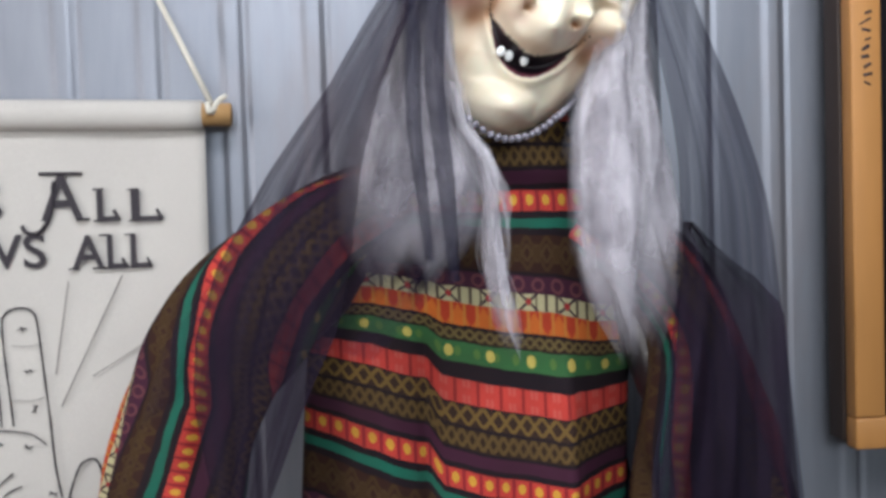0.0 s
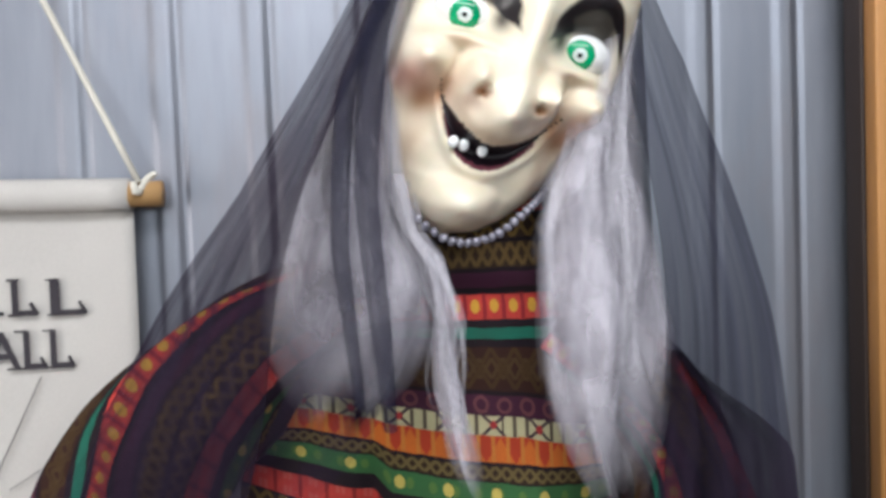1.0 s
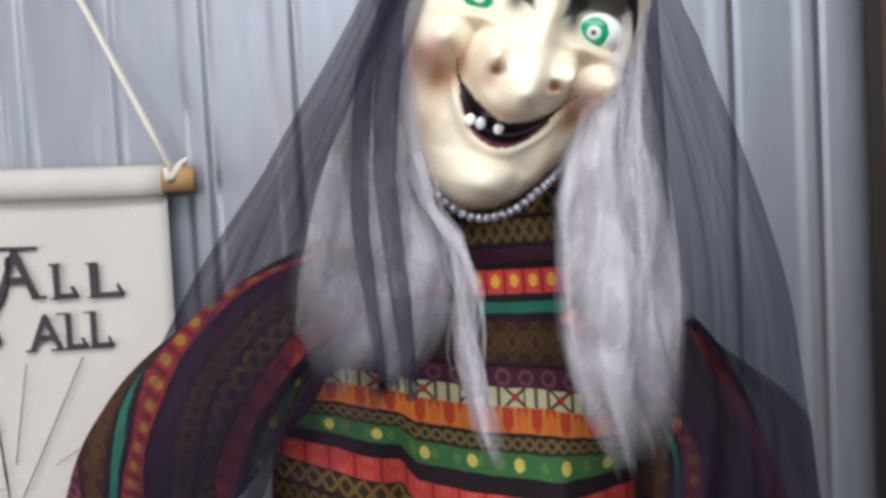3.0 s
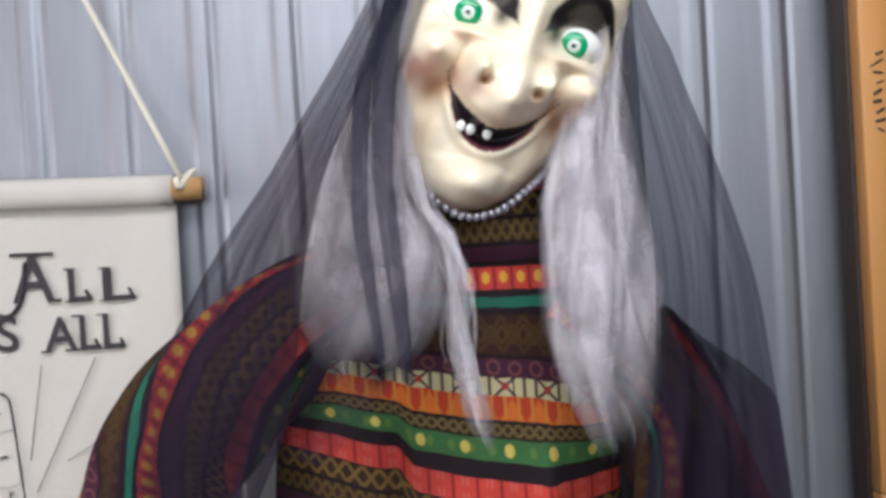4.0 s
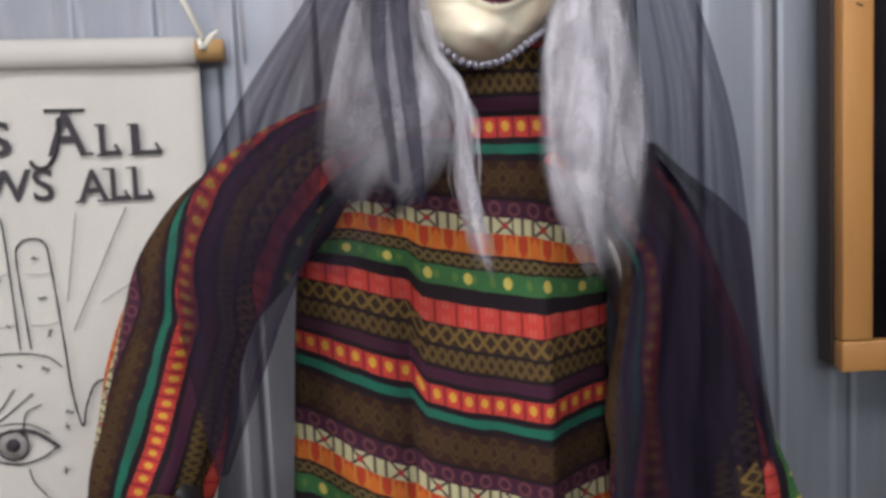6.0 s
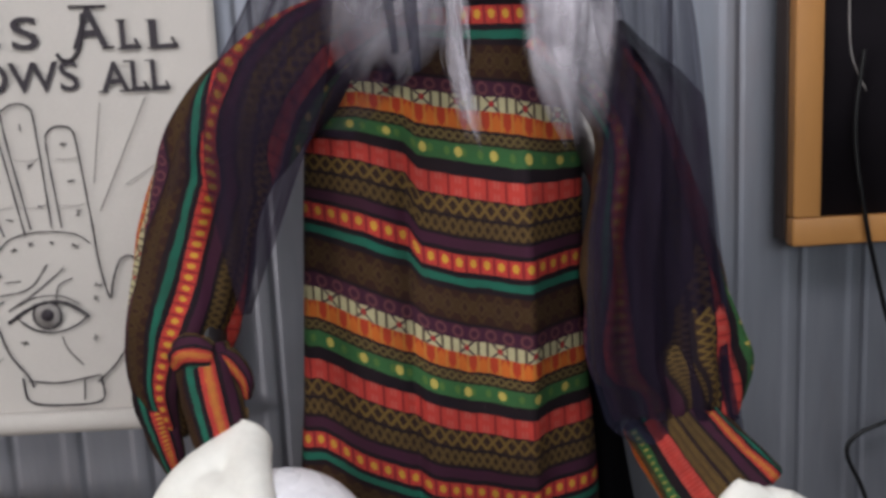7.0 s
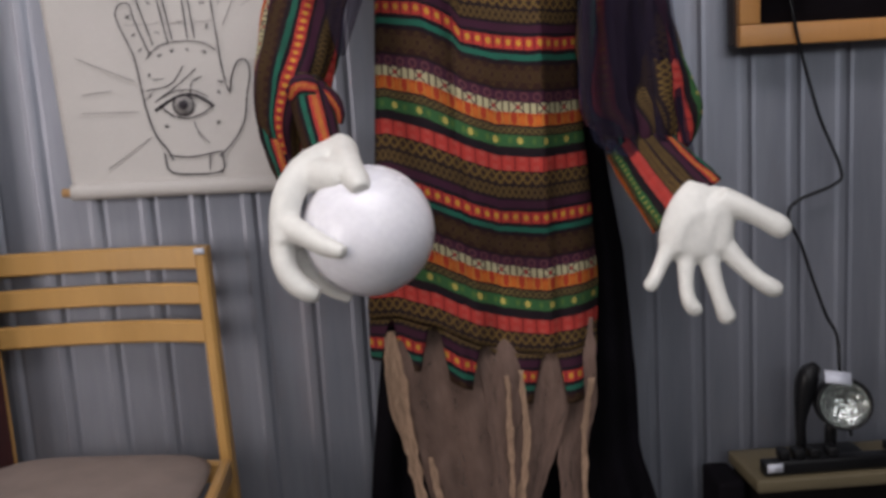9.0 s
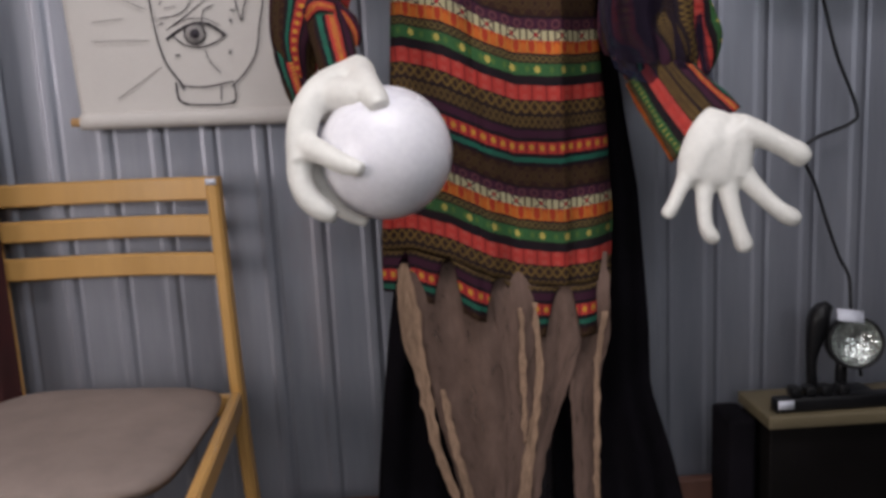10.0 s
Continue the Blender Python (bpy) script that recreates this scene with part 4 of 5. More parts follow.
def build_sleeves():
    left = empty("sleeve", (0, 0, 0), "billowing striped folk-weave sleeve gathered at the cuff", "sleeve", "sleeves of the costume")
    rows = [(-0.12, 1.15, 1.565, 0.045, 0.045), (-0.2, 1.125, 1.522, 0.058, 0.055), (-0.26, 1.1, 1.468, 0.068, 0.06), (-0.305, 1.085, 1.41, 0.07, 0.062), (-0.329, 1.075, 1.36, 0.067, 0.06),
            (-0.349, 1.07, 1.30, 0.067, 0.06), (-0.365, 1.065, 1.24, 0.068, 0.06), (-0.384, 1.06, 1.18, 0.063, 0.055), (-0.402, 1.06, 1.12, 0.042, 0.04), (-0.398, 1.065, 1.05, 0.02, 0.02)]
    run = [(0.0, 0.58), (-0.11, 0.59), (-0.22, 0.62), (-0.33, 0.7), (-0.44, 0.775), (-0.55, 0.775), (-0.67, 0.765), (-0.78, 0.75), (-1.0, 0.75)]
    thick(part("upper_sleeve", sleeve("s", rows, 0.1438, -0.46, ripples=1.1, n=72, run=run), M["fabric"], left), 0.002)
    cuff = [(-0.345, 1.01, 1.175, 0.03, 0.03), (-0.338, 0.998, 1.13, 0.034, 0.032), (-0.324, 0.985, 1.066, 0.032, 0.03)]
    thick(part("cuff", sleeve("c", cuff, 0.1438, -0.24, 30, 16, 0.7, 2.0, [(0.0, 0.8), (-1.0, 0.8)]), M["fabric"], left), 0.002)
    for pts in ([(-0.4, 1.06, 1.2, 0.02, 0.02), (-0.418, 1.05, 1.12, 0.024, 0.018), (-0.405, 1.045, 1.04, 0.018, 0.012), (-0.392, 1.045, 0.985, 0.006, 0.006)],
                [(-0.34, 1.0, 1.165, 0.014, 0.014), (-0.318, 1.0, 1.16, 0.015, 0.012), (-0.3, 1.002, 1.135, 0.013, 0.01), (-0.297, 1.004, 1.11, 0.006, 0.006)],
                [(-0.37, 1.0, 1.16, 0.014, 0.012), (-0.352, 0.985, 1.172, 0.024, 0.014), (-0.328, 0.985, 1.168, 0.016, 0.01)]):
        thick(part("gathered_ruffle", sleeve("r", pts, 0.3, -0.2, 20, 16, 2.2, 4.0), M["fabric"], left), 0.0015)
    right = empty("sleeve", (0, 0, 0), "dark striped folk-weave sleeve drooping over the forearm", "sleeve", "sleeves of the costume")
    rows = [(0.1, 1.14, 1.53, 0.04, 0.05), (0.16, 1.11, 1.48, 0.045, 0.055), (0.2, 1.085, 1.4, 0.045, 0.06), (0.212, 1.075, 1.29, 0.07, 0.066), (0.222, 1.07, 1.22, 0.083, 0.068),
            (0.23, 1.06, 1.13, 0.096, 0.066), (0.234, 1.05, 1.07, 0.092, 0.055), (0.218, 1.04, 1.025, 0.056, 0.04)]
    run = [(0.0, 0.66), (-0.45, 0.63), (-0.75, 0.63), (-1.0, 0.7)]
    thick(part("upper_sleeve", sleeve("s", rows, 0.1438, -0.42, ripples=1.6, seed=1.3, run=run), M["fabric"], right), 0.002)
    cuff = [(0.212, 1.03, 1.055, 0.054, 0.035), (0.252, 1.015, 0.995, 0.064, 0.036), (0.298, 0.995, 0.932, 0.075, 0.038)]
    thick(part("cuff", sleeve("c", cuff, -0.303, 0.5, 40, 20, 0.35, 2.0), M["fabric"], right), 0.002)


build_sleeves()


def build_underskirt():
    root = empty("underskirt", (0, 0, 0), "tattered brown muslin underskirt hanging in ragged strips", "skirt")

    def strip(rows, y, mat, seed):
        def place(u, v):
            first = min(rows[0][0], 0.712)
            z = first + (rows[-1][0] - first) * v
            a, b = table(rows, z)
            ragged = 0.004 * noise.noise((z * 40, seed, u * 3))
            x = (a + b) / 2 + (b - a) * (u - 0.5) * (0.72 if mat is M["skirt_edge"] else 1.0) + ragged * 1.4
            return (x, y + 0.026 * smooth_step((z - 0.63) / 0.1) + 0.007 * math.sin(60 * x + 6 * z + seed) + 0.006 * noise.noise((x * 20, z * 8, seed)), z)

        thick(part("muslin_strip", sheet(place, 16, 44), mat, root), 0.0012)

    strip([(0.75, -0.245, -0.07), (0.6, -0.235, -0.04), (0.45, -0.2, -0.035), (0.3, -0.165, -0.045), (0.15, -0.135, -0.06), (0.03, -0.12, -0.075)], 1.108, M["skirt"], 1)
    strip([(0.75, -0.1, 0.02), (0.6, -0.07, 0.01), (0.4, -0.055, 0.005), (0.25, -0.065, -0.01), (0.06, -0.075, -0.03)], 1.1, M["skirt"], 2)
    strip([(0.72, -0.015, 0.09), (0.55, -0.005, 0.1), (0.44, 0.0, 0.062), (0.33, -0.02, 0.024), (0.2, -0.05, -0.005), (0.04, -0.06, -0.02)], 1.104, M["skirt"], 3)
    strip([(0.72, 0.05, 0.152), (0.55, 0.065, 0.15), (0.42, 0.07, 0.122), (0.2, 0.075, 0.118), (0.03, 0.08, 0.12)], 1.108, M["skirt"], 4)
    strip([(0.745, -0.252, -0.235), (0.68, -0.26, -0.222), (0.62, -0.262, -0.206), (0.565, -0.258, -0.205), (0.5, -0.236, -0.2), (0.35, -0.21, -0.185), (0.22, -0.17, -0.143), (0.04, -0.12, -0.1)], 1.09, M["skirt_edge"], 5)
    strip([(0.47, -0.186, -0.172), (0.38, -0.178, -0.155), (0.25, -0.15, -0.128), (0.1, -0.12, -0.1)], 1.088, M["skirt_edge"], 6)
    strip([(0.63, -0.004, 0.008), (0.5, 0.0, 0.018), (0.4, -0.012, 0.008), (0.28, -0.04, -0.006), (0.15, -0.06, -0.02), (0.04, -0.07, -0.04)], 1.088, M["skirt_edge"], 7)
    strip([(0.62, -0.03, -0.018), (0.5, -0.03, -0.016), (0.35, -0.03, -0.02)], 1.09, M["skirt_edge"], 9)
    strip([(0.6, 0.13, 0.15), (0.5, 0.112, 0.126), (0.3, 0.108, 0.122), (0.03, 0.112, 0.128)], 1.092, M["skirt_edge"], 8)


build_underskirt()


def build_black_robe():
    rows = [(1.5, -0.12, 0.1), (1.15, -0.16, 0.19), (0.99, -0.2, 0.212), (0.82, -0.235, 0.24), (0.55, -0.28, 0.258), (0.4, -0.3, 0.26), (0.25, -0.318, 0.305), (0.0, -0.34, 0.36)]

    def place(u, v):
        z = 1.5 - 1.495 * v
        a, b = table(rows, z)
        x = a + (b - a) * u
        return (x, 1.215 + 0.012 * math.sin(45 * u + 3 * v) + 0.01 * math.sin(19 * u), z)

    ob = thick(link_mesh("robe", sheet(place, 60, 40), M["black"]), 0.003)
    tagged(ob, "long plain black cloth robe hanging behind the tunic", "robe")


build_black_robe()


# ---------- wig, veil and beads ----------
def build_wig():
    root = empty("wig", (0, 0, 0), "long frizzy pale grey wig hanging over the shoulders", "wig")
    rnd = random.Random(3)

    def lock(guide, count, width, seed, y, name="lock"):
        """A mass of fine flat strands; guide: z, left x, right x, y offset."""
        bm = bmesh.new()
        layer = bm.loops.layers.uv.verify()
        for s in range(count):
            a = rnd.random()
            z0, z1 = guide[0][0] - rnd.uniform(0, 0.03), guide[-1][0] + rnd.uniform(-0.01, 0.22) * rnd.random()
            w = width * rnd.uniform(0.4, 1.3)
            ph, amp, dy = rnd.uniform(0, 6), rnd.uniform(0.002, 0.008), rnd.uniform(-0.02, 0.02)
            prev = None
            for k in range(15):
                t = k / 14
                z = z0 + (z1 - z0) * t
                xl, xr, yo = table(guide, z)
                b = a + 0.1 * math.sin(ph + 3 * t) * t
                x = xl + (xr - xl) * b + amp * math.sin(ph + 11 * t)
                bulge = 0.022 * math.sin(math.pi * min(1, max(0, b)))
                yy = y + yo + dy - bulge + 0.004 * math.sin(ph * 2 + 7 * t)
                h = w * (0.5 + 0.5 * math.sin(math.pi * min(1, 0.15 + t))) * (1 - t**4 * 0.9)
                pair = (bm.verts.new((x - h, yy, z)), bm.verts.new((x + h, yy + 0.002, z)))
                if prev:
                    f = bm.faces.new((prev[0], prev[1], pair[1], pair[0]))
                    for lp, uv in zip(f.loops, ((0.001, t - 0.07), (0.999, t - 0.07), (0.999, t), (0.001, t))):
                        lp[layer].uv = uv
                prev = pair
        tagged(part(name, bm, M["hair"], root), kind="stuff")

    def wool(guide, y, layers, seed, name="wool"):
        """Overlapping soft sheets; guide: z, left x, right x, y offset."""
        for k in range(layers):
            def place(u, v, k=k):
                z = guide[0][0] + (guide[-1][0] - guide[0][0]) * v
                xl, xr, yo = table(guide, z)
                q = 7.0 * k + seed
                grow = 1.0 - 0.05 * k
                x = (xl + xr) / 2 + (xr - xl) * (u - 0.5) * grow + 0.007 * noise.noise((u * 4, z * 16, q))
                yy = y + yo + 0.03 * (1 - math.sin(math.pi * min(1, max(0, u)))) - 0.008 * k
                return (x, yy + 0.011 * noise.noise((x * 30, z * 13, q)) + 0.003 * noise.noise((x * 70, z * 30, q)), z + 0.045 * noise.noise((u * 5, q, 2.0)) * v)

            part(name, sheet(place, 36, 54), M["wool"], root)

    lobe = [(1.86, -0.06, -0.03, 0.06), (1.76, -0.115, -0.055, 0.04), (1.69, -0.145, -0.06, 0.015), (1.64, -0.165, -0.048, 0.005), (1.6, -0.178, -0.03, 0), (1.56, -0.188, -0.018, -0.005), (1.53, -0.185, -0.024, -0.008), (1.5, -0.172, -0.05, -0.01), (1.475, -0.15, -0.09, -0.01)]
    wool(lobe, 1.045, 4, 1)
    strand = [(1.68, -0.075, -0.055, 0.02), (1.63, -0.066, -0.04, 0.01), (1.6, -0.048, -0.022, 0), (1.56, -0.038, -0.012, -0.008), (1.5, -0.036, -0.012, -0.012), (1.44, -0.028, -0.002, -0.012), (1.405, -0.014, 0.008, -0.012)]
    wool(strand, 1.05, 3, 21)
    behind = [(1.86, 0.13, 0.18, 0.09), (1.75, 0.115, 0.182, 0.075), (1.7, 0.09, 0.18, 0.055), (1.66, 0.07, 0.178, 0.04), (1.6, 0.062, 0.182, 0.02), (1.53, 0.075, 0.192, 0.01), (1.46, 0.09, 0.19, 0.005), (1.41, 0.105, 0.16, 0.0)]
    wool(behind, 1.04, 4, 40)
    front = [(1.84, 0.12, 0.17, 0.1), (1.76, 0.11, 0.158, 0.075), (1.71, 0.088, 0.148, 0.05), (1.67, 0.066, 0.143, 0.03), (1.63, 0.058, 0.145, 0.01), (1.58, 0.056, 0.143, 0), (1.5, 0.054, 0.134, -0.012), (1.45, 0.07, 0.125, -0.012), (1.395, 0.1, 0.116, -0.012)]
    wool(front, 1.02, 3, 60)
    lock(lobe, 22, 0.008, 1, 1.03)
    lock(strand, 14, 0.005, 2, 1.045)
    lock(front, 18, 0.006, 3, 1.01)


build_wig()


def build_veil():
    root = empty("veil", (0, 0, 0), "sheer dark purple-black net veil draped from head over shoulders", "veil")
    out_l = [(1.92, 0.0, 0.02), (1.85, -0.085, -0.03), (1.76, -0.133, -0.062), (1.66, -0.19, -0.066), (1.56, -0.245, -0.07), (1.52, -0.29, -0.072), (1.45, -0.35, -0.09), (1.36, -0.38, -0.17)]

    def left(u, v):
        z = 1.92 - 0.54 * v
        a, b = table(out_l, z)
        x = a + (b - a) * u
        y = 1.07 - 0.085 * smooth_step((1.85 - z) / 0.25) - 0.02 * u + 0.03 * (1 - u) * smooth_step((1.6 - z) / 0.2)
        return (x, y + 0.004 * math.sin(21 * u + 3 * v) + 0.0015 * math.sin(47 * u), z - 0.03 * (1 - u) * v + 0.05 * math.sin(2.5 * u) * v * v)

    part("veil_panel", sheet(left, 90, 60), M["veil"], root)

    def fold(pts, mat=M["veil_r"], name="veil_fold"):
        """A gathered fold: z falling, x, half width"""
        def pl(u, v):
            z = pts[0][0] + (pts[-1][0] - pts[0][0]) * v
            x, w = table(pts, z)
            return (x + (2 * u - 1) * w + 0.003 * math.sin(14 * z), 1.042 - 0.085 * smooth_step((1.85 - z) / 0.25) - 0.006 * math.sin(math.pi * u) + 0.02 * smooth_step((-x - 0.15) / 0.2), z)

        part(name, sheet(pl, 10, 40), mat, root)

    fold([(1.9, -0.045, 0.012), (1.8, -0.075, 0.012), (1.66, -0.084, 0.009), (1.56, -0.08, 0.008), (1.48, -0.078, 0.005)])
    fold([(1.88, -0.05, 0.01), (1.75, -0.098, 0.008), (1.62, -0.106, 0.007), (1.5, -0.1, 0.004)])
    fold([(1.88, -0.055, 0.014), (1.76, -0.11, 0.018), (1.66, -0.158, 0.024), (1.58, -0.2, 0.042), (1.5, -0.232, 0.06), (1.44, -0.25, 0.064), (1.38, -0.265, 0.052), (1.3, -0.272, 0.03), (1.22, -0.28, 0.006)], M["veil_m"])
    out_r = [(1.92, 0.1, 0.14), (1.85, 0.145, 0.182), (1.78, 0.15, 0.207), (1.69, 0.152, 0.222), (1.61, 0.15, 0.234), (1.53, 0.148, 0.25), (1.41, 0.138, 0.267), (1.28, 0.115, 0.285), (1.14, 0.11, 0.306), (1.05, 0.135, 0.322), (0.97, 0.25, 0.332)]

    def right(u, v):
        z = 1.92 - 0.89 * v
        a, b = table(out_r, z)
        x = a + (b - a) * u
        y = 1.09 - 0.115 * smooth_step((1.85 - z) / 0.3) + 0.05 * u * v
        return (x, y + 0.004 * math.sin(23 * u + 2 * v) + 0.0012 * math.sin(51 * u - 4 * v), z - 0.03 * u * v)

    part("veil_panel", sheet(right, 80, 70), M["veil_r"], root)

    def inner(u, v):
        x, y, z = right(0.03 + 0.93 * u * smooth_step(v / 0.2 + 0.15), 0.44 + 0.52 * v)
        return (x, y - 0.008 + 0.006 * math.sin(17 * u + 5 * v), z)

    part("veil_fold", sheet(inner, 40, 40), M["veil_m"], root)

    def back(u, v):
        a = math.pi * u
        w = 0.12 + 0.05 * v
        return (0.06 - w * math.cos(a) - 0.03 * v, 1.12 + (0.1 + 0.02 * v) * math.sin(a) * 0.9, 1.93 - 0.85 * v + 0.03 * math.sin(a))

    part("veil_back", sheet(back, 40, 30), M["veil_r"], root)


build_veil()


def build_necklace():
    root = empty("necklace", (0, 0, 0), "short strand of clear grey glass beads round the neck", "necklace")
    bm = bmesh.new()
    bmesh.ops.create_icosphere(bm, subdivisions=2, radius=0.0046)
    for w in bm.verts:
        w.co.z *= 0.8
    first = part("bead", bm, M["bead"], root)
    pts = spline([(-0.062, 1.09, 1.665), (-0.049, 1.062, 1.645), (-0.015, 1.047, 1.6195), (0.02, 1.047, 1.622), (0.053, 1.06, 1.643), (0.075, 1.085, 1.66)], 25)
    for k, q in enumerate(pts):
        ob = first if k == 0 else first.copy()
        if k:
            scene.collection.objects.link(ob)
        ob.location = q
        ob.rotation_euler = (k * 1.3, k * 0.7, k)
    part("string", tube([(*q, 0.001) for q in pts[::3]], 20, 6), M["ink"], root)


build_necklace()


# ---------- framed board ----------
def build_framed_board():
    root = empty("framed_board", (0, 0, 0), "large black board in a honey-coloured pine frame on the wall", "board")
    x0, x1, z0, z1, w, y0, y1 = 0.487, 1.25, 1.214, 2.02, 0.042, 1.232, 1.256
    part("frame_bar", box(x0, x0 + w, y0, y1, z0 + w + 0.001, z1, 0.003), M["frame"], root)
    part("frame_bar", box(x1 - w, x1, y0, y1, z0 + w + 0.001, z1, 0.003), M["frame"], root)
    part("frame_bar", box(x0, x1, y0, y1, z0, z0 + w, 0.003), M["frame"], root)
    part("frame_bar", box(x0 + w + 0.001, x1 - w - 0.001, y0, y1, z1 - w, z1, 0.003), M["frame"], root)
    part("panel", box(x0 + w - 0.006, x1 - w + 0.006, y0 + 0.012, y1 - 0.004, z0 + w - 0.006, z1 - w + 0.006), M["board"], root)
    # Box stands for the frame's side and its shade on the wall.
    part("backing_and_shade", box(x0 - 0.003, x1 - 0.01, y1 + 0.001, 1.292, z0 + 0.006, z1 - 0.01, 0.002), M["side_and_shade"], root)
    # Thin grey lines laid over the black panel.
    for pts in ([(0.57, 1.6), (0.575, 1.5), (0.6, 1.44)], [(0.645, 1.56), (0.668, 1.52), (0.655, 1.44)], [(0.64, 1.57), (0.69, 1.568)]):
        part("thin_grey_line", tube([(x, y0 + 0.0115, z, 0.0012) for x, z in pts], 12, 6), M["ink_soft"], root)
    # an unreadable pencilled note on the upright, as plain bars
    rnd = random.Random(8)
    for k in range(9):
        z = 1.79 - 0.0115 * k
        a = rnd.uniform(-0.6, 0.6)
        ob = part("note_bar", box(-0.008, 0.008, -0.0006, 0.0006, -0.0012, 0.0012), M["ink"], root)
        ob.matrix_basis = pose(x0 + 0.021 + rnd.uniform(-0.003, 0.003), y0 - 0.0004, z, 0, math.degrees(a), 0) @ Matrix.Diagonal((rnd.uniform(0.5, 1.1), 1, rnd.uniform(0.8, 1.8), 1))
    return root


build_framed_board()

_cable = tube([(0.585, 1.226, 1.50, 0.0035), (0.575, 1.226, 1.38, 0.0035), (0.593, 1.222, 1.25, 0.0035), (0.628, 1.24, 1.145, 0.0035), (0.665, 1.262, 1.06, 0.0035), (0.712, 1.27, 0.955, 0.0035), (0.700, 1.272, 0.925, 0.0035), (0.625, 1.272, 0.897, 0.0035), (0.602, 1.272, 0.865, 0.0035),
               (0.63, 1.272, 0.8, 0.0035), (0.655, 1.272, 0.725, 0.0035), (0.68, 1.265, 0.65, 0.0035), (0.7, 1.255, 0.6, 0.0035), (0.70, 1.24, 0.52, 0.0035), (0.72, 1.23, 0.39, 0.0035)], 120, 8)
tagged(link_mesh("cable", _cable, M["plastic"]), "thin black power cable looping down the wall", "cable")


def build_curtain():
    def place(u, v):
        x = -1.548 + 0.5 * u
        return (x, 1.235 + 0.022 * math.sin(44 * u + 0.8 * v) + 0.01 * math.sin(97 * u), 2.3 - 2.28 * v)

    ob = thick(link_mesh("curtain", sheet(place, 90, 30), M["curtain"]), 0.003)
    tagged(ob, "dark red cloth curtain hanging in folds by the metal wall", "curtain")


build_curtain()


# ---------- chair ----------
def build_chair():
    root = empty("dining_chair", (0, 0, 0), "light varnished wooden dining chair with taupe padded seat", "chair")
    # local frame: x along the back, y towards the wall; the back right corner of the seat is the origin
    T = pose(-0.583, 1.206, 0.0, 0, 0, -7)

    def W(*p):
        return T @ Vector(p)

    def bent(points, w, d, name, mat=M["oak"]):
        """A bar of a bevelled rectangular section through points"""
        bm = bmesh.new()
        rows = spline(points, 14)
        prev = None
        for i, q in enumerate(rows):
            ww, dd = w, d
            e = 0.22 * min(ww, dd)
            dv = (Vector(rows[min(i + 1, 14)][:3]) - Vector(rows[max(i - 1, 0)][:3])).normalized()
            side = Vector((1, 0, 0)) if abs(dv.x) < 0.7 else Vector((0, 0, 1))
            a = (side - dv * side.dot(dv)).normalized()
            b = dv.cross(a)
            ring = []
            for sa, sb in ((1, 1), (-1, 1), (-1, -1), (1, -1)):
                pa = [(sa * (ww / 2 - e), sb * dd / 2), (sa * ww / 2, sb * (dd / 2 - e))]
                if sa * sb > 0:
                    pa.reverse()
                ring += [bm.verts.new(W(*(Vector(q[:3]) + a * m + b * n))) for m, n in pa]
            if prev:
                for k in range(8):
                    bm.faces.new((prev[k], prev[(k + 1) % 8], ring[(k + 1) % 8], ring[k]))
            else:
                bm.faces.new(ring)
            prev = ring
        bm.faces.new(prev)
        return part(name, bm, mat, root, smooth=False)

    for x, s in ((-0.012, 1), (-0.487, -1)):
        bent([(x - 0.014, 0.014, 0.888), (x - 0.01, 0.012, 0.7), (x, 0.0, 0.47), (x + s * 0.004, 0.004, 0.3), (x + s * 0.008, 0.045, 0.0)], 0.026, 0.032, "rear_leg")
    for z, h in ((0.866, 0.046), (0.792, 0.043), (0.714, 0.046)):
        bent([(-0.49, 0.012, z), (-0.36, 0.03, z), (-0.24, 0.036, z), (-0.13, 0.03, z), (-0.034, 0.012, z)], h, 0.016, "back_slat")
    for x0, x1 in ((-0.01, 0.075), (-0.489, -0.56)):
        bent([(x1, -0.5, 0.44), (x1, -0.495, 0.2), (x1, -0.49, 0.0)], 0.03, 0.03, "front_leg")
        bent([(x0, -0.018, 0.432), ((x0 + x1) / 2, -0.25, 0.432), (x1, -0.482, 0.432)], 0.022, 0.046, "side_rail")
        bent([(x0, -0.01, 0.2), ((x0 + x1) / 2, -0.25, 0.2), (x1, -0.48, 0.2)], 0.016, 0.022, "stretcher")
    bent([(-0.545, -0.5, 0.42), (-0.23, -0.5, 0.42), (0.06, -0.5, 0.42)], 0.05, 0.02, "front_rail")
    bent([(-0.475, 0.0, 0.42), (-0.222, 0.002, 0.42), (-0.025, 0.0, 0.42)], 0.045, 0.02, "rear_rail")

    def pad(u, v):
        a, r = 2 * math.pi * u, v
        c, s = math.cos(a), math.sin(a)
        k = (abs(c) ** 5 + abs(s) ** 5) ** (-1 / 5)
        px, py = c * k * r, s * k * r
        y = -0.25 + 0.242 * py
        half = 0.228 + 0.045 * (-py + 1) / 2
        return W(-0.247 + half * px, y, 0.452 + 0.02 * (1 - r**6))

    bm = sheet(pad, 64, 16, closed=True)
    thick(part("seat", bm, M["seat"], root), 0.02)
    part("sticker", box(-0.011, 0.011, -0.0006, 0.0006, -0.006, 0.006), M["label"], root).matrix_basis = T @ pose(-0.026, -0.0035, 0.88)


build_chair()


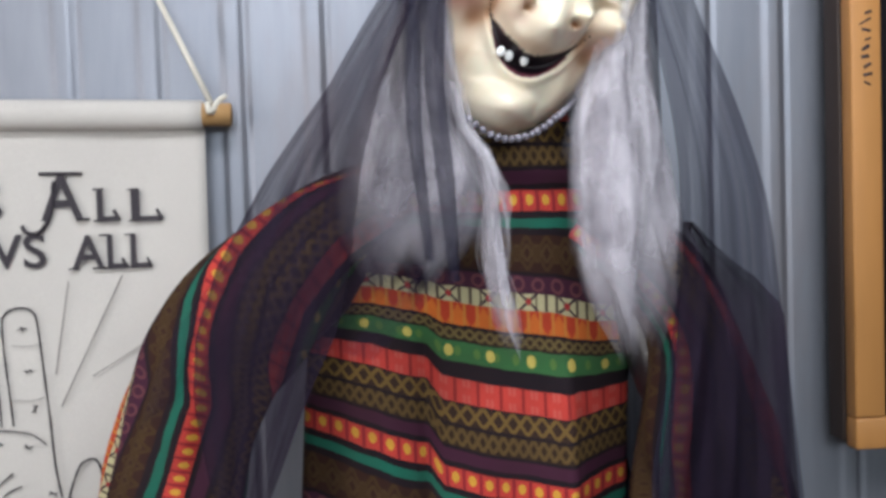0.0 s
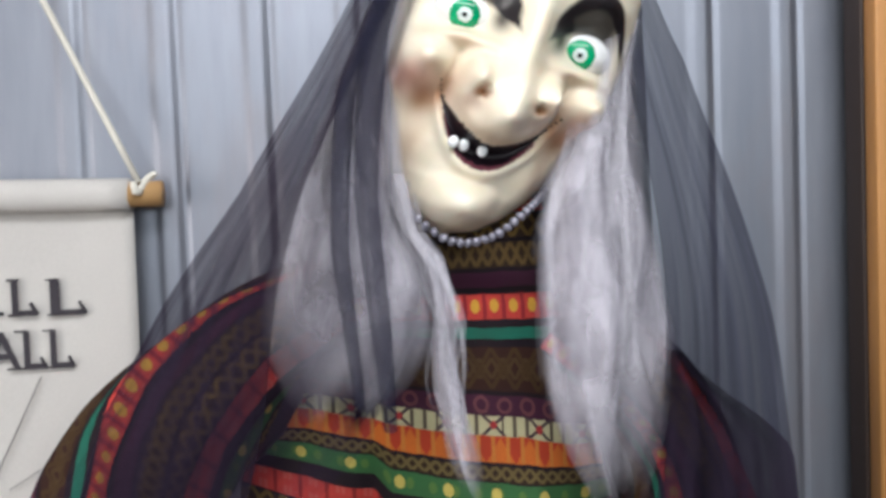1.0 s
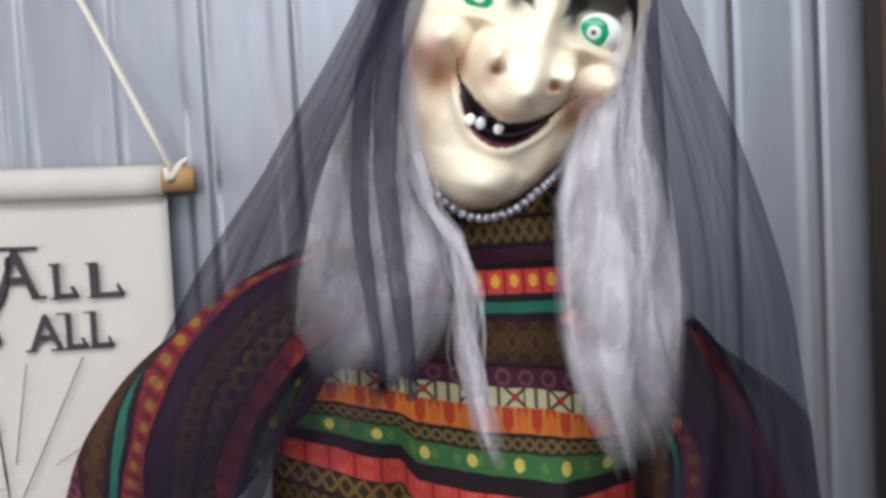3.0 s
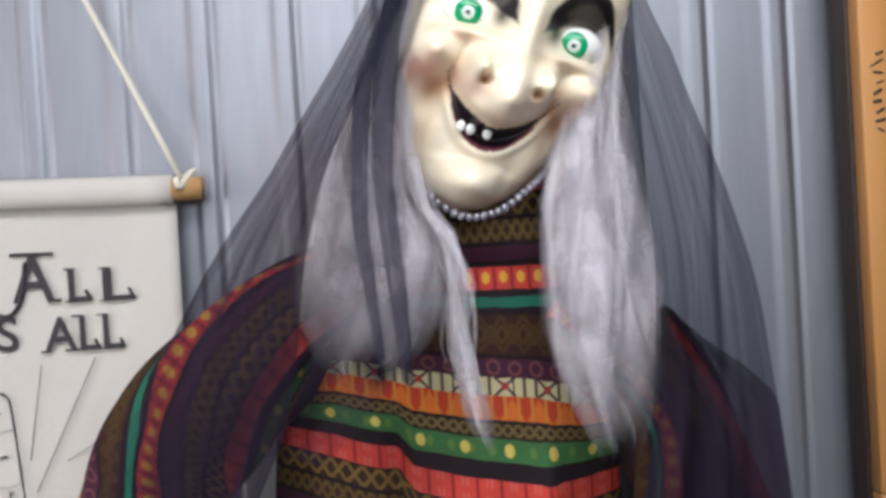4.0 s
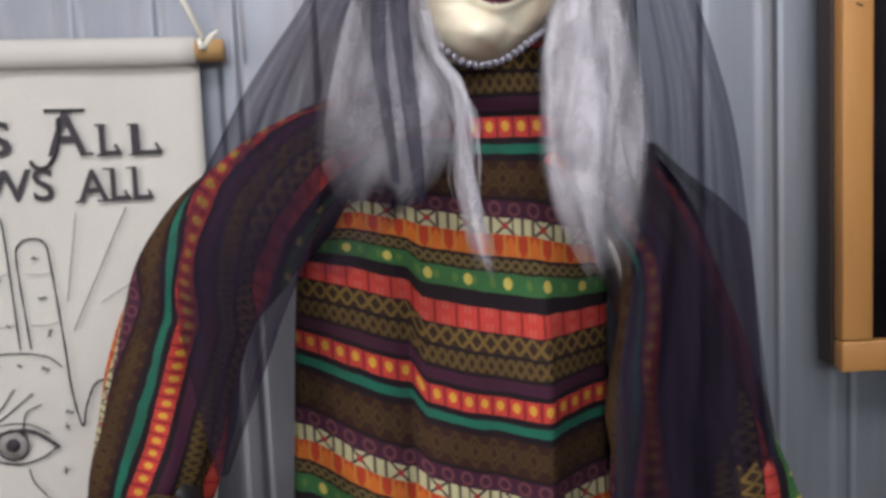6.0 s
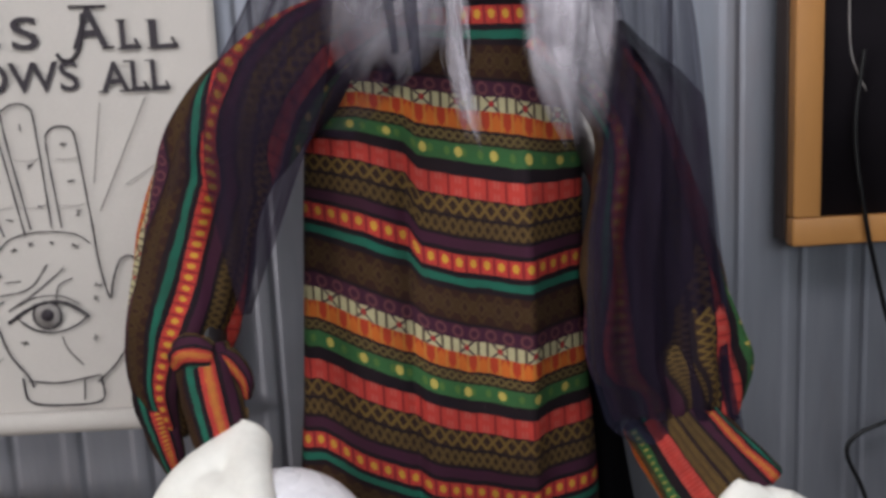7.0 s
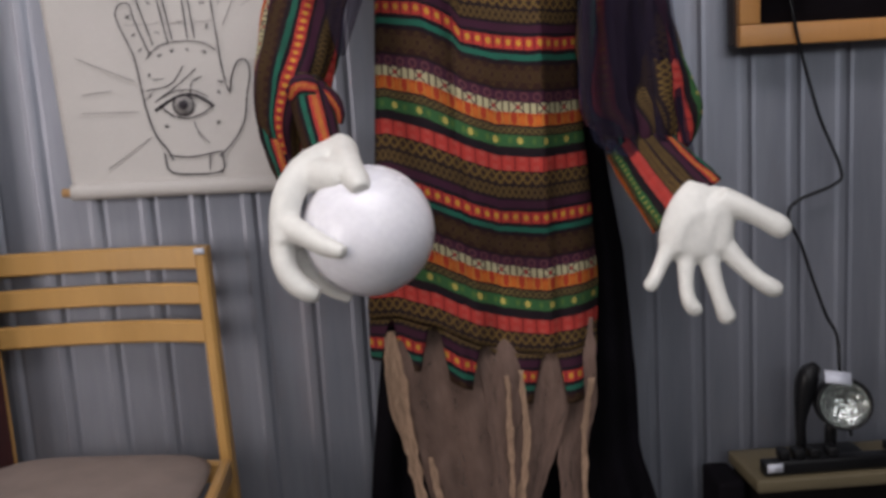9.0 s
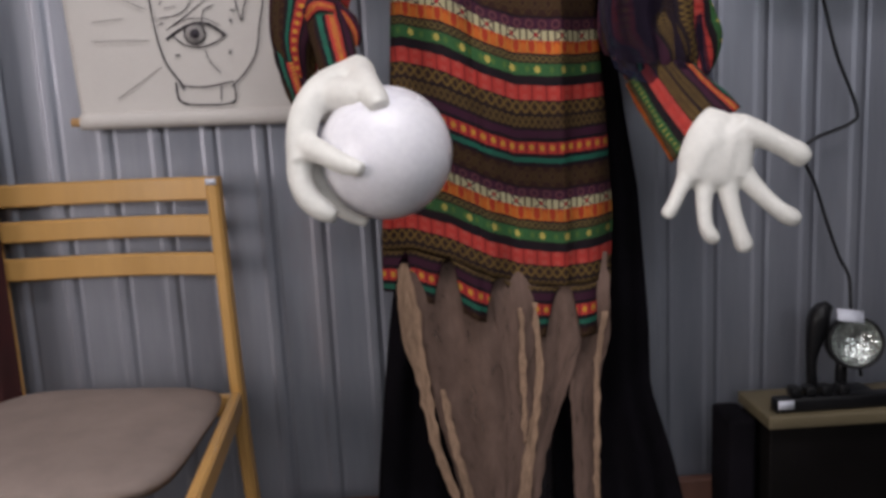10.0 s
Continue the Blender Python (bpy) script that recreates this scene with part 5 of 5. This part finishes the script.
# ---------- low cabinet with lamp ----------
def build_cabinet():
    root = empty("low_cabinet", (0, 0, 0), "low dark cabinet topped with a worn pale plank", "cabinet")
    part("body", box(0.475, 1.1, 1.12, 1.262, 0.0, 0.335, 0.006), M["case"], root)
    part("top_plank", box(0.465, 1.12, 1.10, 1.262, 0.336, 0.362, 0.004), M["worn_board"], root, "worn pale plank")
    # Plain black block fills the dark area left of the cabinet.
    gap_block = tagged(link_mesh("black_block", box(0.405, 0.462, 1.15, 1.262, 0.0, 0.34, 0.012), M["black"]), "plain black block standing beside the cabinet", "case")
    return gap_block


build_cabinet()


def build_lamp():
    root = empty("spot_lamp", (0, 0, 0), "small black stage spot lamp with a faceted reflector, switched off", "lamp")
    T = Matrix.Translation((0.668, 1.165, 0.487)) @ (Vector((-0.25, -1.0, 0.2)).to_track_quat("Z", "Y").to_matrix().to_4x4())

    def ring(profile, name, mat, seg=28):
        bm = bmesh.new()
        prev = None
        for z, r in profile:
            rr = [bm.verts.new(T @ Vector((r * math.cos(2 * math.pi * k / seg), r * math.sin(2 * math.pi * k / seg), z))) for k in range(seg)]
            if prev:
                for k in range(seg):
                    bm.faces.new((prev[k], prev[(k + 1) % seg], rr[(k + 1) % seg], rr[k]))
            prev = rr
        bm.faces.new(prev)
        return part(name, bm, mat, root)

    ring([(0.012, 0.047), (0.016, 0.051), (0.012, 0.054), (-0.03, 0.054), (-0.06, 0.045), (-0.075, 0.03), (-0.078, 0.0)], "housing", M["plastic"])
    ring([(0.009, 0.047), (0.0, 0.04), (-0.012, 0.024), (-0.016, 0.004)], "reflector", M["reflector"])
    part("yoke", tube([(0.60, 1.2, 0.372, 0.011), (0.596, 1.2, 0.44, 0.011), (0.604, 1.2, 0.5, 0.02), (0.612, 1.2, 0.54, 0.022), (0.63, 1.2, 0.56, 0.01)], 16, 10), M["plastic"], root)
    part("foot", box(0.585, 0.72, 1.15, 1.235, 0.3635, 0.376, 0.004), M["plastic"], root)
    part("post", tube([(0.66, 1.2, 0.374, 0.012), (0.66, 1.2, 0.44, 0.012)], 3, 10), M["plastic"], root)
    lab = part("sticker", box(-0.026, 0.026, -0.0008, 0.0008, -0.013, 0.013), M["label"], root)
    lab.matrix_basis = pose(0.648, 1.148, 0.548, -35, 8, -8)


build_lamp()


def build_power_strip():
    root = empty("power_strip", (0, 0, 0), "black power strip with plugs and white sticker on the plank", "power strip")
    part("body", box(0.485, 0.82, 1.115, 1.145, 0.3635, 0.392, 0.005), M["plastic"], root)
    part("sticker", box(0.489, 0.521, 1.1135, 1.1145, 0.372, 0.39), M["label"], root)
    for x in (0.53, 0.56, 0.592, 0.628, 0.75, 0.79):
        part("plug", box(x - 0.01, x + 0.01, 1.12, 1.15, 0.3925, 0.412, 0.004), M["plastic"], root)
    part("lead", tube([(0.58, 1.13, 0.375, 0.004), (0.66, 1.12, 0.368, 0.004), (0.74, 1.14, 0.368, 0.004), (0.85, 1.2, 0.368, 0.004)], 16, 8), M["plastic"], root)


build_power_strip()
